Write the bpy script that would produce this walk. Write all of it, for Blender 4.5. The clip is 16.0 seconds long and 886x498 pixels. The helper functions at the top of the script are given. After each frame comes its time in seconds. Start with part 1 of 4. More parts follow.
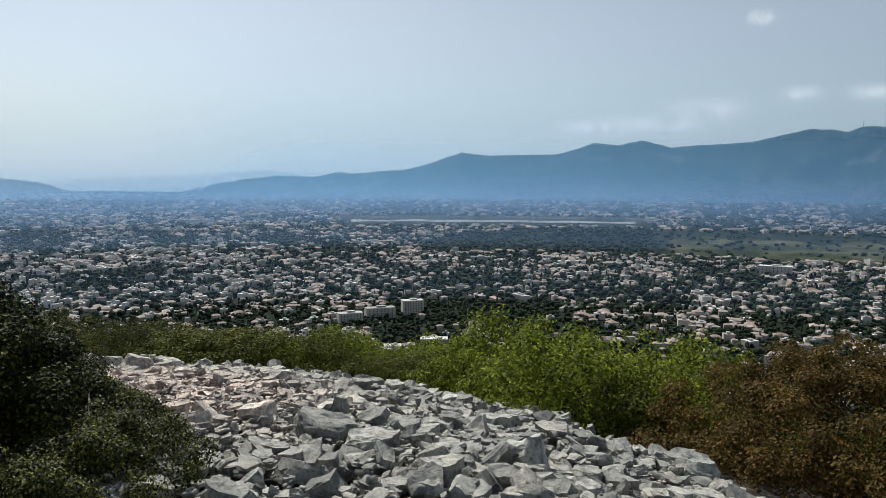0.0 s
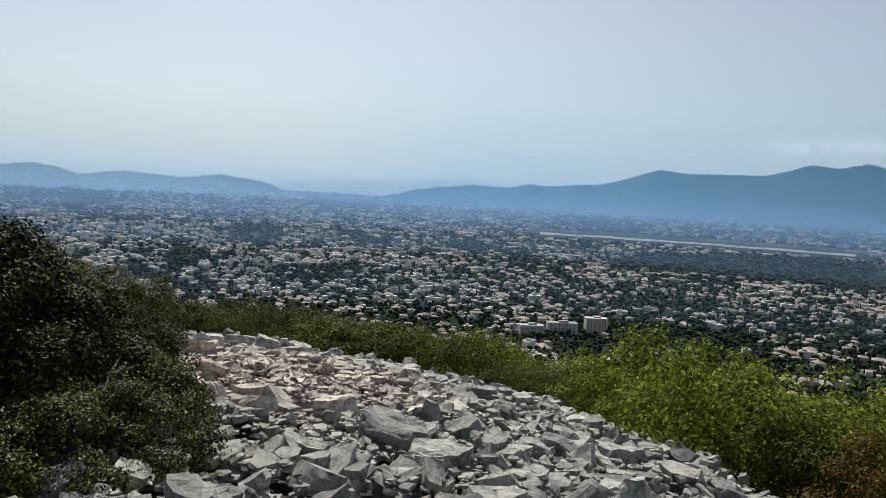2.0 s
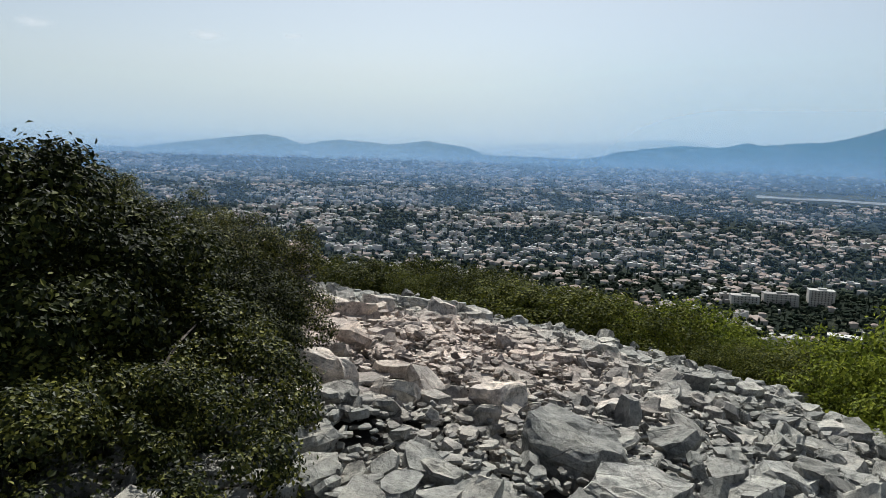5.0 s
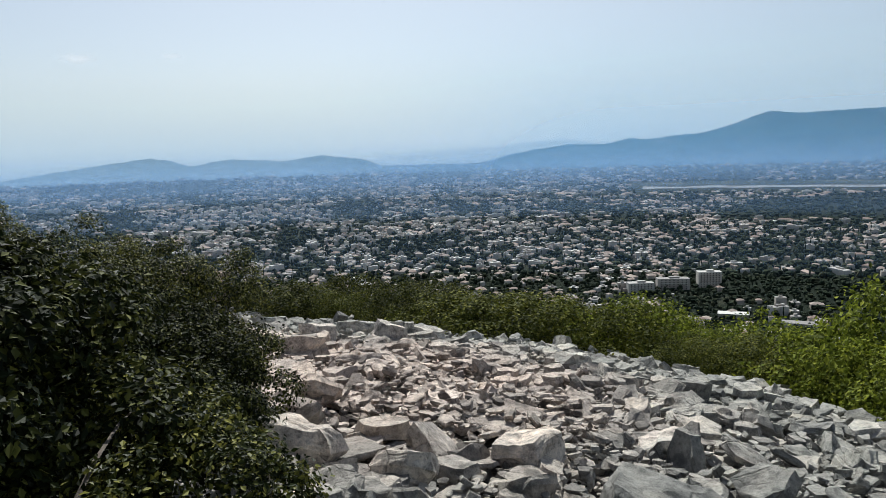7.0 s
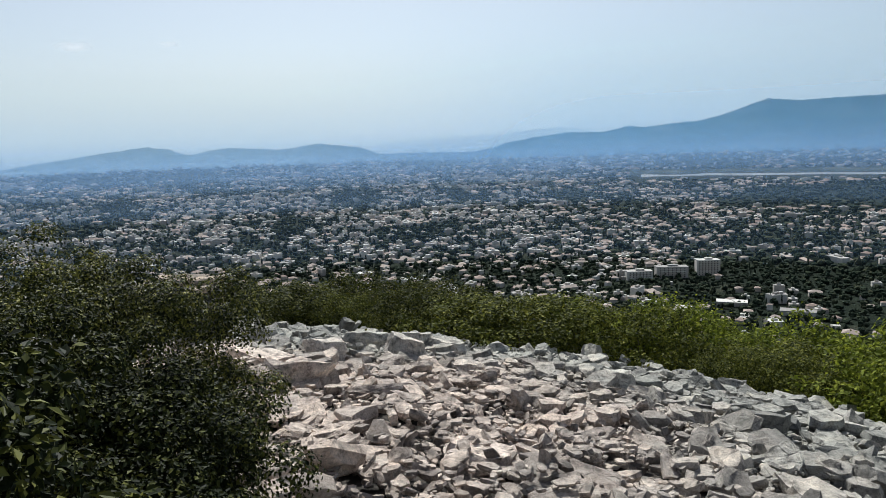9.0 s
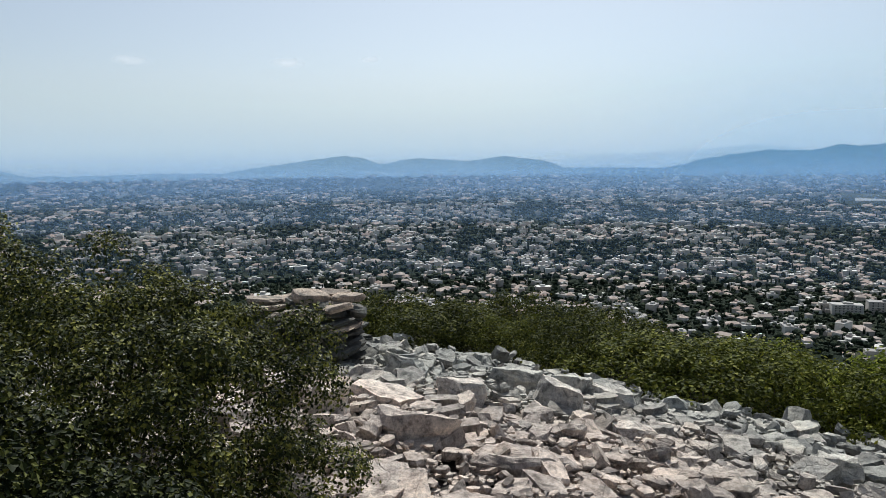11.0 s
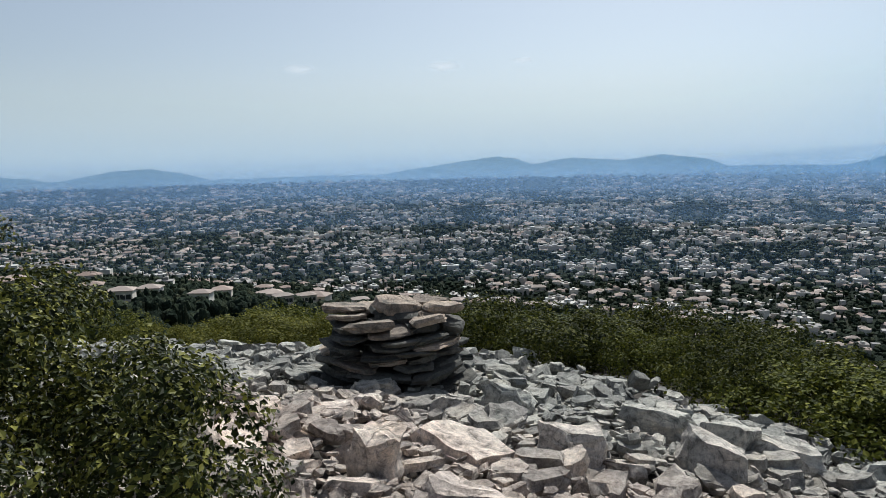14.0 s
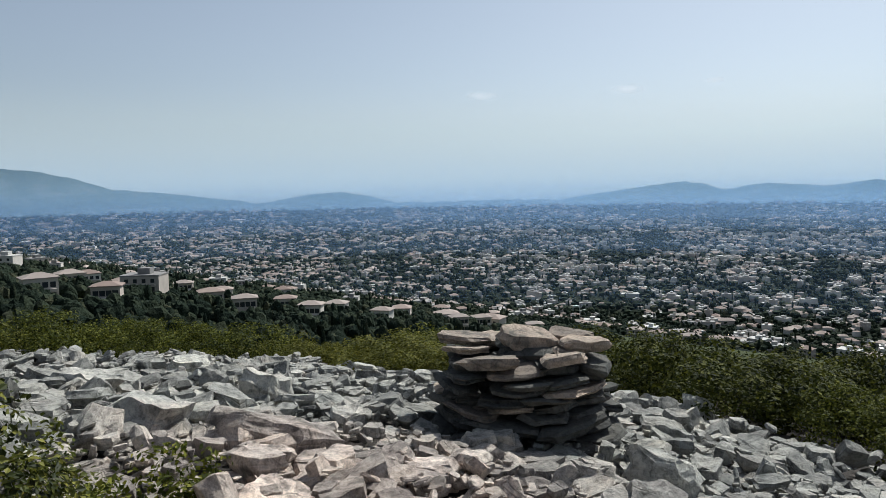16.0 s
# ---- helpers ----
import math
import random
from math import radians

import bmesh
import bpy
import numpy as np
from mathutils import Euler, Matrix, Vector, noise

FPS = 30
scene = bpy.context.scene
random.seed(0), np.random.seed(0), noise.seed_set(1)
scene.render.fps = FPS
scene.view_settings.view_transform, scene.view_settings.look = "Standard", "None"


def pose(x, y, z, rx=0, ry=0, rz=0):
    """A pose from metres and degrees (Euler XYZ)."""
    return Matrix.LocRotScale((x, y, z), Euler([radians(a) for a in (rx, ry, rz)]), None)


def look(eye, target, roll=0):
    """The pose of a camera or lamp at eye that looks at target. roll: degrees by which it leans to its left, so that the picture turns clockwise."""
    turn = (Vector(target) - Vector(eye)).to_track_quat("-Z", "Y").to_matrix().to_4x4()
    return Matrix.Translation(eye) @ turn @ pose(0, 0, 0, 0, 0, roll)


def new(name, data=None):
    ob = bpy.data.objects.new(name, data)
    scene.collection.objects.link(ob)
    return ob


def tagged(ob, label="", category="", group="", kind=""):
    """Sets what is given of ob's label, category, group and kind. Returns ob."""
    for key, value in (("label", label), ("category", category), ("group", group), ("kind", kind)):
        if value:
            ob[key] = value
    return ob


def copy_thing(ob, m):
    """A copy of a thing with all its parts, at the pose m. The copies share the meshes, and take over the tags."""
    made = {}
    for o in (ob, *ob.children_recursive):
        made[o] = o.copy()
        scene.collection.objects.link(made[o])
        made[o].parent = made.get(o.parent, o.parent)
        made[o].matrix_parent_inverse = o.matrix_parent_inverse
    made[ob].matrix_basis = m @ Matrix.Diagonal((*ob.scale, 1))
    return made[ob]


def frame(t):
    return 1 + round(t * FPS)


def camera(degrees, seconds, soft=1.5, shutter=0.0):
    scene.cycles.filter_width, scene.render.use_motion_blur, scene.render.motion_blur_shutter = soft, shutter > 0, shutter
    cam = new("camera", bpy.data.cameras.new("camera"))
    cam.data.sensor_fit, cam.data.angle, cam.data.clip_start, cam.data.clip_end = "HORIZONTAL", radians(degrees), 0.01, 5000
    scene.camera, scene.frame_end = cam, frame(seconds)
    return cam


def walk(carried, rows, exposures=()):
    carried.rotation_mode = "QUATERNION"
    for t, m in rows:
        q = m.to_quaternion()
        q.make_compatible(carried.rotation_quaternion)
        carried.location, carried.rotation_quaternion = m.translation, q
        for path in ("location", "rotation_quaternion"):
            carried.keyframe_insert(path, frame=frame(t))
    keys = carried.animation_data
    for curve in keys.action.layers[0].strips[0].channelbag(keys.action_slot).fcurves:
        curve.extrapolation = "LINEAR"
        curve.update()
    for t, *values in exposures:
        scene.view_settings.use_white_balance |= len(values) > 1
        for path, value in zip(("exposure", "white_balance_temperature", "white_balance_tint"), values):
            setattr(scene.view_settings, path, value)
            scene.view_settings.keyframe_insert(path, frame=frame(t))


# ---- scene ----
cam = camera(62.9, 16.0, 0.8)
PATH = [
    (0, (-0.824, -2.202, 2.763), (-0.359, -0.265, 2.579), 0.3),
    (0.5, (-0.587, -1.975, 2.676), (-0.268, -0.013, 2.453), 1.6),
    (1, (-0.35, -1.712, 2.627), (0.062, 0.238, 2.456), 2.7),
    (1.5, (-0.158, -1.45, 2.55), (0.165, 0.516, 2.38), 1.9),
    (2, (0.097, -1.235, 2.452), (0.052, 0.757, 2.287), 3.1),
    (2.5, (0.212, -0.951, 2.419), (0.121, 1.043, 2.282), 1.1),
    (3, (0.28, -0.628, 2.342), (0.082, 1.357, 2.204), -0.7),
    (3.5, (0.383, -0.346, 2.279), (-0.126, 1.575, 2.054), 1.6),
    (6, (-0.288, 1.039, 2.06), (-0.89, 2.924, 1.772), 1.3),
    (6.5, (-0.469, 1.299, 2.021), (-1.077, 3.188, 1.774), 0.4),
    (7, (-0.795, 1.551, 2.003), (-1.114, 3.508, 1.743), -1.8),
    (7.5, (-1.018, 1.735, 2.071), (-1.075, 3.707, 1.741), -3.2),
    (8, (-1.086, 2.045, 2.033), (-1.227, 4.026, 1.796), -3.1),
    (8.5, (-1.124, 2.3, 2.029), (-1.408, 4.254, 1.714), -2.5),
    (9, (-1.241, 2.616, 2.038), (-1.556, 4.57, 1.746), -1.9),
    (9.5, (-1.232, 2.907, 2.005), (-1.771, 4.819, 1.775), -0.7),
    (10, (-1.223, 3.25, 2.014), (-1.984, 5.07, 1.682), -0.7),
    (10.2, (-1.257, 3.394, 2.015), (-2.031, 5.216, 1.73), -0.6),
    (12.3, (-1.377, 4.592, 1.864), (-2.244, 6.382, 1.659), -0.7),
    (12.5, (-1.394, 4.696, 1.85), (-2.371, 6.435, 1.703), -0.6),
    (13, (-1.403, 5.033, 1.817), (-2.514, 6.685, 1.628), 0.4),
    (13.5, (-1.501, 5.297, 1.806), (-2.604, 6.951, 1.593), -1.4),
    (14, (-1.702, 5.548, 1.768), (-2.852, 7.167, 1.529), -1.3),
    (14.5, (-1.772, 5.781, 1.702), (-3.065, 7.302, 1.594), -1.5),
    (15, (-1.91, 6.066, 1.659), (-3.32, 7.475, 1.493), -1.3),
    (15.5, (-2.112, 6.346, 1.612), (-3.548, 7.727, 1.44), -0.3),
    (16, (-2.199, 6.697, 1.584), (-3.712, 7.996, 1.421), -1.0),
]
walk(cam, [(t, look(eye, target, roll)) for t, eye, target, roll in PATH], [(0.0, 0.17, 6280, 6), (3.5, 0.12, 6320, 6), (6.0, 0.20, 6220, 6), (10.0, 0.23, 6150, 6), (12.5, 0.17, 6120, 6), (16.0, 0.15, 6100, 6)])

# ---- world, sun, exposure ----
SUN_AZ, SUN_EL = -15.0, 48.0
world = bpy.data.worlds.new("sky")
scene.world = world
world.use_nodes = True
wn = world.node_tree
wn.nodes.clear()
sky = wn.nodes.new("ShaderNodeTexSky")
sky.sky_type = "NISHITA"
sky.sun_disc = False
sky.sun_elevation = radians(SUN_EL)
sky.sun_rotation = radians(SUN_AZ)
sky.altitude = 300
sky.air_density, sky.dust_density, sky.ozone_density = 1.0, 1.6, 2.0
bg = wn.nodes.new("ShaderNodeBackground")
bg.inputs["Strength"].default_value = 0.082
wo = wn.nodes.new("ShaderNodeOutputWorld")
soft = wn.nodes.new("ShaderNodeHueSaturation")
soft.inputs["Saturation"].default_value = 0.6
wn.links.new(sky.outputs[0], soft.inputs["Color"])
wn.links.new(soft.outputs[0], bg.inputs[0])
wn.links.new(bg.outputs[0], wo.inputs[0])

sun_data = bpy.data.lights.new("sun", "SUN")
sun_data.energy = 5.0
sun_data.angle = radians(0.6)
sun_data.color = (1.0, 0.96, 0.90)
sun = new("sun", sun_data)
a, e = radians(SUN_AZ), radians(SUN_EL)
sun.matrix_world = look((60 * math.sin(a) * math.cos(e), 60 * math.cos(a) * math.cos(e), 60 * math.sin(e)), (0, 0, 0))
scene.view_settings.exposure = 0.0

# ---- materials ----
class Mat:
    """A small node builder round one material."""

    def __init__(self, name):
        self.m = bpy.data.materials.new(name)
        self.m.use_nodes = True
        self.t = self.m.node_tree
        self.t.nodes.clear()
        self.out = self.t.nodes.new("ShaderNodeOutputMaterial")

    def node(self, kind, **values):
        n = self.t.nodes.new(kind)
        for k, v in values.items():
            n.inputs[k.replace("_", " ")].default_value = v
        return n

    def link(self, a, b):
        self.t.links.new(a, b)

    def coords(self, which="Object"):
        return self.t.nodes.new("ShaderNodeTexCoord").outputs[which]

    def noise(self, scale, detail=6.0, rough=0.6, vec=None, world_space=False):
        n = self.node("ShaderNodeTexNoise", Scale=scale, Detail=detail, Roughness=rough)
        if world_space:
            vec = self.t.nodes.new("ShaderNodeNewGeometry").outputs["Position"]
        self.link(vec if vec else self.coords(), n.inputs["Vector"])
        return n.outputs["Fac"]

    def ramp(self, fac, stops):
        n = self.t.nodes.new("ShaderNodeValToRGB")
        el = n.color_ramp.elements
        while len(el) < len(stops):
            el.new(0.5)
        for s, (p, c) in zip(el, stops):
            s.position, s.color = p, (*c, 1)
        self.link(fac, n.inputs["Fac"])
        return n.outputs["Color"]

    def mix(self, a, b, fac, mode="MIX"):
        n = self.t.nodes.new("ShaderNodeMix")
        n.data_type, n.blend_type = "RGBA", mode
        for v, i in ((fac, 0), (a, 6), (b, 7)):
            if isinstance(v, (float, int)):
                n.inputs[i].default_value = v
            elif isinstance(v, tuple):
                n.inputs[i].default_value = (*v, 1)
            else:
                self.link(v, n.inputs[i])
        return n.outputs[2]

    def bump(self, height, strength=0.4, distance=0.02):
        n = self.node("ShaderNodeBump", Strength=strength, Distance=distance)
        self.link(height, n.inputs["Height"])
        return n.outputs["Normal"]

    def surface(self, colour, rough=0.8, normal=None, spec=0.3, leaf=0.0):
        p = self.node("ShaderNodeBsdfPrincipled", Roughness=rough)
        p.inputs["Specular IOR Level"].default_value = spec
        if isinstance(colour, tuple):
            p.inputs["Base Color"].default_value = (*colour, 1)
        else:
            self.link(colour, p.inputs["Base Color"])
        if normal:
            self.link(normal, p.inputs["Normal"])
        result = p.outputs[0]
        if leaf:
            tr = self.t.nodes.new("ShaderNodeBsdfTranslucent")
            if isinstance(colour, tuple):
                tr.inputs["Color"].default_value = (*colour, 1)
            else:
                self.link(colour, tr.inputs["Color"])
            mx = self.t.nodes.new("ShaderNodeMixShader")
            mx.inputs[0].default_value = leaf
            self.link(result, mx.inputs[1])
            self.link(tr.outputs[0], mx.inputs[2])
            result = mx.outputs[0]
        self.link(result, self.out.inputs["Surface"])
        return self.m

    def island(self):
        return self.t.nodes.new("ShaderNodeNewGeometry").outputs["Random Per Island"]

    def object_random(self):
        return self.t.nodes.new("ShaderNodeObjectInfo").outputs["Random"]


def rock_material(name, per_object, warm=0.5, tone=1.0, hue=(1, 1, 1)):
    """Weathered limestone: each stone its own grey, with dark lichen crusts, pale broken faces and an iron-stained trodden patch."""
    m = Mat(name)
    rnd = m.object_random() if per_object else m.island()
    base = m.ramp(rnd, [(0.0, (0.36, 0.35, 0.34)), (0.2, (0.46, 0.45, 0.43)), (0.55, (0.64, 0.62, 0.59)), (0.85, (0.72, 0.68, 0.63)), (1.0, (0.80, 0.78, 0.74))])
    base = m.mix(base, tuple(tone * v for v in hue), 1.0, "MULTIPLY")
    big = m.noise(2.6, 8, 0.7, world_space=True)
    mid = m.noise(11, 9, 0.75, world_space=True)
    fine = m.noise(48, 8, 0.75, world_space=True)
    c = m.mix(base, m.ramp(big, [(0.34, (0.66, 0.67, 0.69)), (0.5, (1, 1, 1)), (0.66, (1.12, 1.08, 1.02))]), 0.8, "MULTIPLY")
    c = m.mix(c, m.ramp(mid, [(0.36, (0.36, 0.36, 0.37)), (0.47, (0.9, 0.9, 0.9)), (0.66, (1.3, 1.29, 1.26))]), 0.8, "MULTIPLY")
    c = m.mix(c, m.ramp(fine, [(0.36, (0.45, 0.45, 0.45)), (0.5, (1, 1, 1)), (0.66, (1.3, 1.3, 1.28))]), 0.6, "MULTIPLY")
    # crusts of dark grey lichen
    crust = m.ramp(m.noise(6.0, 10, 0.8, world_space=True), [(0.53, (0, 0, 0)), (0.60, (0.75, 0.75, 0.75))])
    c = m.mix(c, (0.13, 0.135, 0.13), crust)
    # cracks through the blocks
    bent = m.node("ShaderNodeTexNoise", Scale=3.0, Detail=3.0)
    here = m.t.nodes.new("ShaderNodeNewGeometry").outputs["Position"]
    m.link(here, bent.inputs["Vector"])
    vor = m.node("ShaderNodeTexVoronoi", Scale=5.5, Randomness=1.0)
    vor.feature = "DISTANCE_TO_EDGE"
    m.link(m.mix(here, bent.outputs["Color"], 0.16), vor.inputs["Vector"])
    crack = m.ramp(vor.outputs["Distance"], [(0.0, (0.3, 0.3, 0.3)), (0.035, (1, 1, 1))])
    broken = m.ramp(m.noise(2.2, 4, 0.6, world_space=True), [(0.47, (0, 0, 0)), (0.56, (0.7, 0.7, 0.7))])
    crack = m.mix((1.0, 1.0, 1.0), crack, broken)
    c = m.mix(c, crack, 0.7, "MULTIPLY")
    # iron-stained stones of the trodden middle
    pos = m.t.nodes.new("ShaderNodeNewGeometry").outputs["Position"]
    mp = m.t.nodes.new("ShaderNodeMapping")
    mp.inputs["Location"].default_value = (1.32, -1.43, 0.0)
    mp.inputs["Rotation"].default_value = (0, 0, 0.35)
    mp.inputs["Scale"].default_value = (0.30, 0.24, 0.0)
    m.link(pos, mp.inputs["Vector"])
    g = m.t.nodes.new("ShaderNodeTexGradient")
    g.gradient_type = "SPHERICAL"
    m.link(mp.outputs[0], g.inputs["Vector"])
    mp2 = m.t.nodes.new("ShaderNodeMapping")
    mp2.inputs["Location"].default_value = (2.86, -4.73, 0.0)
    mp2.inputs["Scale"].default_value = (0.55, 0.55, 0.0)
    m.link(pos, mp2.inputs["Vector"])
    g2 = m.t.nodes.new("ShaderNodeTexGradient")
    g2.gradient_type = "SPHERICAL"
    m.link(mp2.outputs[0], g2.inputs["Vector"])
    stained = m.mix(g.outputs["Color"], g2.outputs["Color"], 1.0, "LIGHTEN")
    spread = m.mix(stained, m.noise(1.6, 5, 0.65, world_space=True), 0.5)
    tint = m.mix(m.ramp(mid, [(0.35, (0.84, 0.67, 0.59)), (0.65, (1.07, 0.94, 0.87))]), m.ramp(fine, [(0.4, (0.9, 0.9, 0.9)), (0.6, (1.06, 1.06, 1.06))]), 0.5, "MULTIPLY")
    grey = m.mix(c, (0.61, 0.615, 0.585), 1.0, "MULTIPLY")
    c = m.mix(grey, m.mix(c, tint, 1.0, "MULTIPLY"), m.ramp(spread, [(0.26, (0.0, 0.0, 0.0)), (0.56, (0.6 + 0.4 * warm,) * 3)]))
    h = m.mix(m.mix(m.noise(8, 9, 0.75, world_space=True), fine, 0.35), crack, 0.25)
    return m.surface(c, 0.88, m.bump(h, 1.0, 0.05), 0.2)


M_STONE = rock_material("limestone", True)
M_SCREE = rock_material("limestone scree", False)
# Cairn tones hold light: lower stones shaded dark, top and cap stones sunlit, tan.
M_CAIRN_SHADE = rock_material("shaded cairn limestone", True, 0.75, 0.29)
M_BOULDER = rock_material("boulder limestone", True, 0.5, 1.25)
M_CAP_SUN = rock_material("sunlit tan cap limestone", True, 0.75, 0.92, (1.10, 0.93, 0.84))


def leaf_material(name, dark, mid, light, leaf=0.5, rough=0.7, spec=0.1):
    m = Mat(name)
    c = m.ramp(m.island(), [(0.0, dark), (0.6, mid), (0.9, light), (1.0, mid)])
    patch = m.noise(1.4, 4, 0.6, world_space=True)
    c = m.mix(c, m.ramp(patch, [(0.35, (0.6, 0.63, 0.6)), (0.65, (1.25, 1.22, 1.0))]), 0.7, "MULTIPLY")
    return m.surface(c, rough, None, spec, leaf)


# One oak foliage in two tones: darkened as if shaded, lightened as if sunlit.
M_OAK_SHADE = leaf_material("shaded evergreen oak leaves", (0.006, 0.009, 0.004), (0.018, 0.025, 0.007), (0.125, 0.13, 0.034), 0.10, 0.55, 0.06)
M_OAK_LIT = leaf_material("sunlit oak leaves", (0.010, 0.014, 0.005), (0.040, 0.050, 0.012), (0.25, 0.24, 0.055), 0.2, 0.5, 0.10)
M_GREEN = leaf_material("spring green leaves", (0.050, 0.062, 0.011), (0.150, 0.188, 0.023), (0.32, 0.345, 0.046), 0.36)
M_DULL = leaf_material("dull green leaves", (0.026, 0.034, 0.008), (0.085, 0.098, 0.017), (0.20, 0.20, 0.035), 0.28)
M_DARK = leaf_material("dark green leaves", (0.015, 0.021, 0.006), (0.048, 0.057, 0.011), (0.13, 0.13, 0.026), 0.28)
M_YELLOW = leaf_material("yellow green leaves", (0.06, 0.066, 0.013), (0.12, 0.122, 0.022), (0.20, 0.185, 0.034), 0.3)
M_BROWN = leaf_material("rusty brown leaves", (0.045, 0.038, 0.012), (0.105, 0.068, 0.02), (0.21, 0.13, 0.038), 0.35)
m = Mat("bark")
M_BARK = m.surface(m.ramp(m.noise(12), [(0.3, (0.07, 0.055, 0.045)), (0.7, (0.17, 0.145, 0.12))]), 0.9, m.bump(m.noise(30), 0.6))

m = Mat("stony soil")
c = m.ramp(m.noise(5, 9, 0.7, world_space=True), [(0.3, (0.035, 0.031, 0.028)), (0.5, (0.07, 0.062, 0.055)), (0.7, (0.14, 0.122, 0.108))])
c = m.mix(c, m.ramp(m.noise(60, 6, 0.7, world_space=True), [(0.35, (0.5, 0.5, 0.5)), (0.6, (1.1, 1.1, 1.1))]), 0.7, "MULTIPLY")
M_SOIL = m.surface(c, 0.95, m.bump(m.noise(25, 9, 0.75, world_space=True), 0.9, 0.05), 0.15)
m = Mat("scrub slope")
c = m.ramp(m.noise(0.35, 8, 0.7, world_space=True), [(0.35, (0.03, 0.04, 0.016)), (0.55, (0.055, 0.065, 0.025)), (0.72, (0.075, 0.072, 0.04))])
M_SCRUB = m.surface(c, 0.95, m.bump(m.noise(1.5, 8, 0.7, world_space=True), 1.0, 0.6), 0.1)
m = Mat("wooded plain")
c = m.ramp(m.noise(0.012, 10, 0.72, world_space=True), [(0.35, (0.010, 0.016, 0.012)), (0.55, (0.018, 0.025, 0.017)), (0.68, (0.055, 0.056, 0.040)), (0.78, (0.15, 0.14, 0.11))])
M_PLAIN = m.surface(c, 0.97, m.bump(m.noise(0.06, 8, 0.7, world_space=True), 1.0, 6.0), 0.05)
m = Mat("dry field")
c = m.ramp(m.noise(0.008, 8, 0.65, world_space=True), [(0.40, (0.02, 0.028, 0.016)), (0.5, (0.045, 0.05, 0.028)), (0.6, (0.09, 0.085, 0.052)), (0.7, (0.035, 0.042, 0.024))])
M_FIELD = m.surface(c, 0.97, None, 0.05)
m = Mat("airfield concrete")
M_RUNWAY = m.surface(m.ramp(m.noise(0.02, 6, 0.6, world_space=True), [(0.35, (0.13, 0.13, 0.125)), (0.5, (0.22, 0.22, 0.21)), (0.7, (0.30, 0.30, 0.29))]), 0.9)
m = Mat("asphalt")
M_ROAD = m.surface(m.ramp(m.noise(0.2, 6, 0.6, world_space=True), [(0.3, (0.15, 0.15, 0.15)), (0.7, (0.24, 0.235, 0.22))]), 0.9)


def wall_material(name, random_socket, stops):
    m = Mat(name)
    rnd = m.island() if random_socket == "island" else m.object_random()
    c = m.ramp(rnd, stops)
    c = m.mix(c, m.ramp(m.noise(0.25, 7, 0.7, world_space=True), [(0.3, (0.78, 0.78, 0.78)), (0.6, (1.04, 1.03, 1.0))]), 0.8, "MULTIPLY")
    return m.surface(c, 0.85, None, 0.2)


WALLS = [(0.0, (0.40, 0.35, 0.31)), (0.35, (0.54, 0.49, 0.44)), (0.7, (0.66, 0.63, 0.58)), (1.0, (0.46, 0.40, 0.35))]
ROOFS = [(0.0, (0.24, 0.18, 0.155)), (0.4, (0.35, 0.275, 0.24)), (0.7, (0.31, 0.265, 0.24)), (1.0, (0.42, 0.345, 0.305))]
FLATS = [(0.0, (0.22, 0.21, 0.205)), (0.6, (0.36, 0.345, 0.33)), (1.0, (0.62, 0.61, 0.58))]
M_WALL_FAR = wall_material("far plaster", "island", WALLS)
M_TILE_FAR = wall_material("far clay tiles", "island", ROOFS)
M_FLAT_FAR = wall_material("far flat roofs", "island", FLATS)
M_WALL = wall_material("plaster", "object", WALLS)
M_TILE = wall_material("clay tiles", "object", ROOFS)
M_FLAT = wall_material("flat roof", "object", FLATS)
m = Mat("dark pane")
M_GLASS = m.surface((0.03, 0.035, 0.04), 0.15, None, 0.5)
m = Mat("tree canopy")
c = m.ramp(m.island(), [(0.0, (0.014, 0.023, 0.016)), (0.5, (0.026, 0.037, 0.024)), (0.85, (0.044, 0.056, 0.034)), (1.0, (0.07, 0.075, 0.045))])
M_CANOPY = m.surface(c, 0.95, m.bump(m.noise(0.6, 8, 0.75, world_space=True), 1.0, 1.2), 0.05)
m = Mat("forested mountain")
c = m.ramp(m.noise(0.006, 10, 0.7, world_space=True), [(0.36, (0.02, 0.03, 0.022)), (0.52, (0.042, 0.055, 0.042)), (0.62, (0.10, 0.10, 0.09)), (0.74, (0.26, 0.25, 0.23))])
M_MOUNT = m.surface(c, 1.0, m.bump(m.noise(0.02, 10, 0.7, world_space=True), 1.0, 25.0), 0.0)


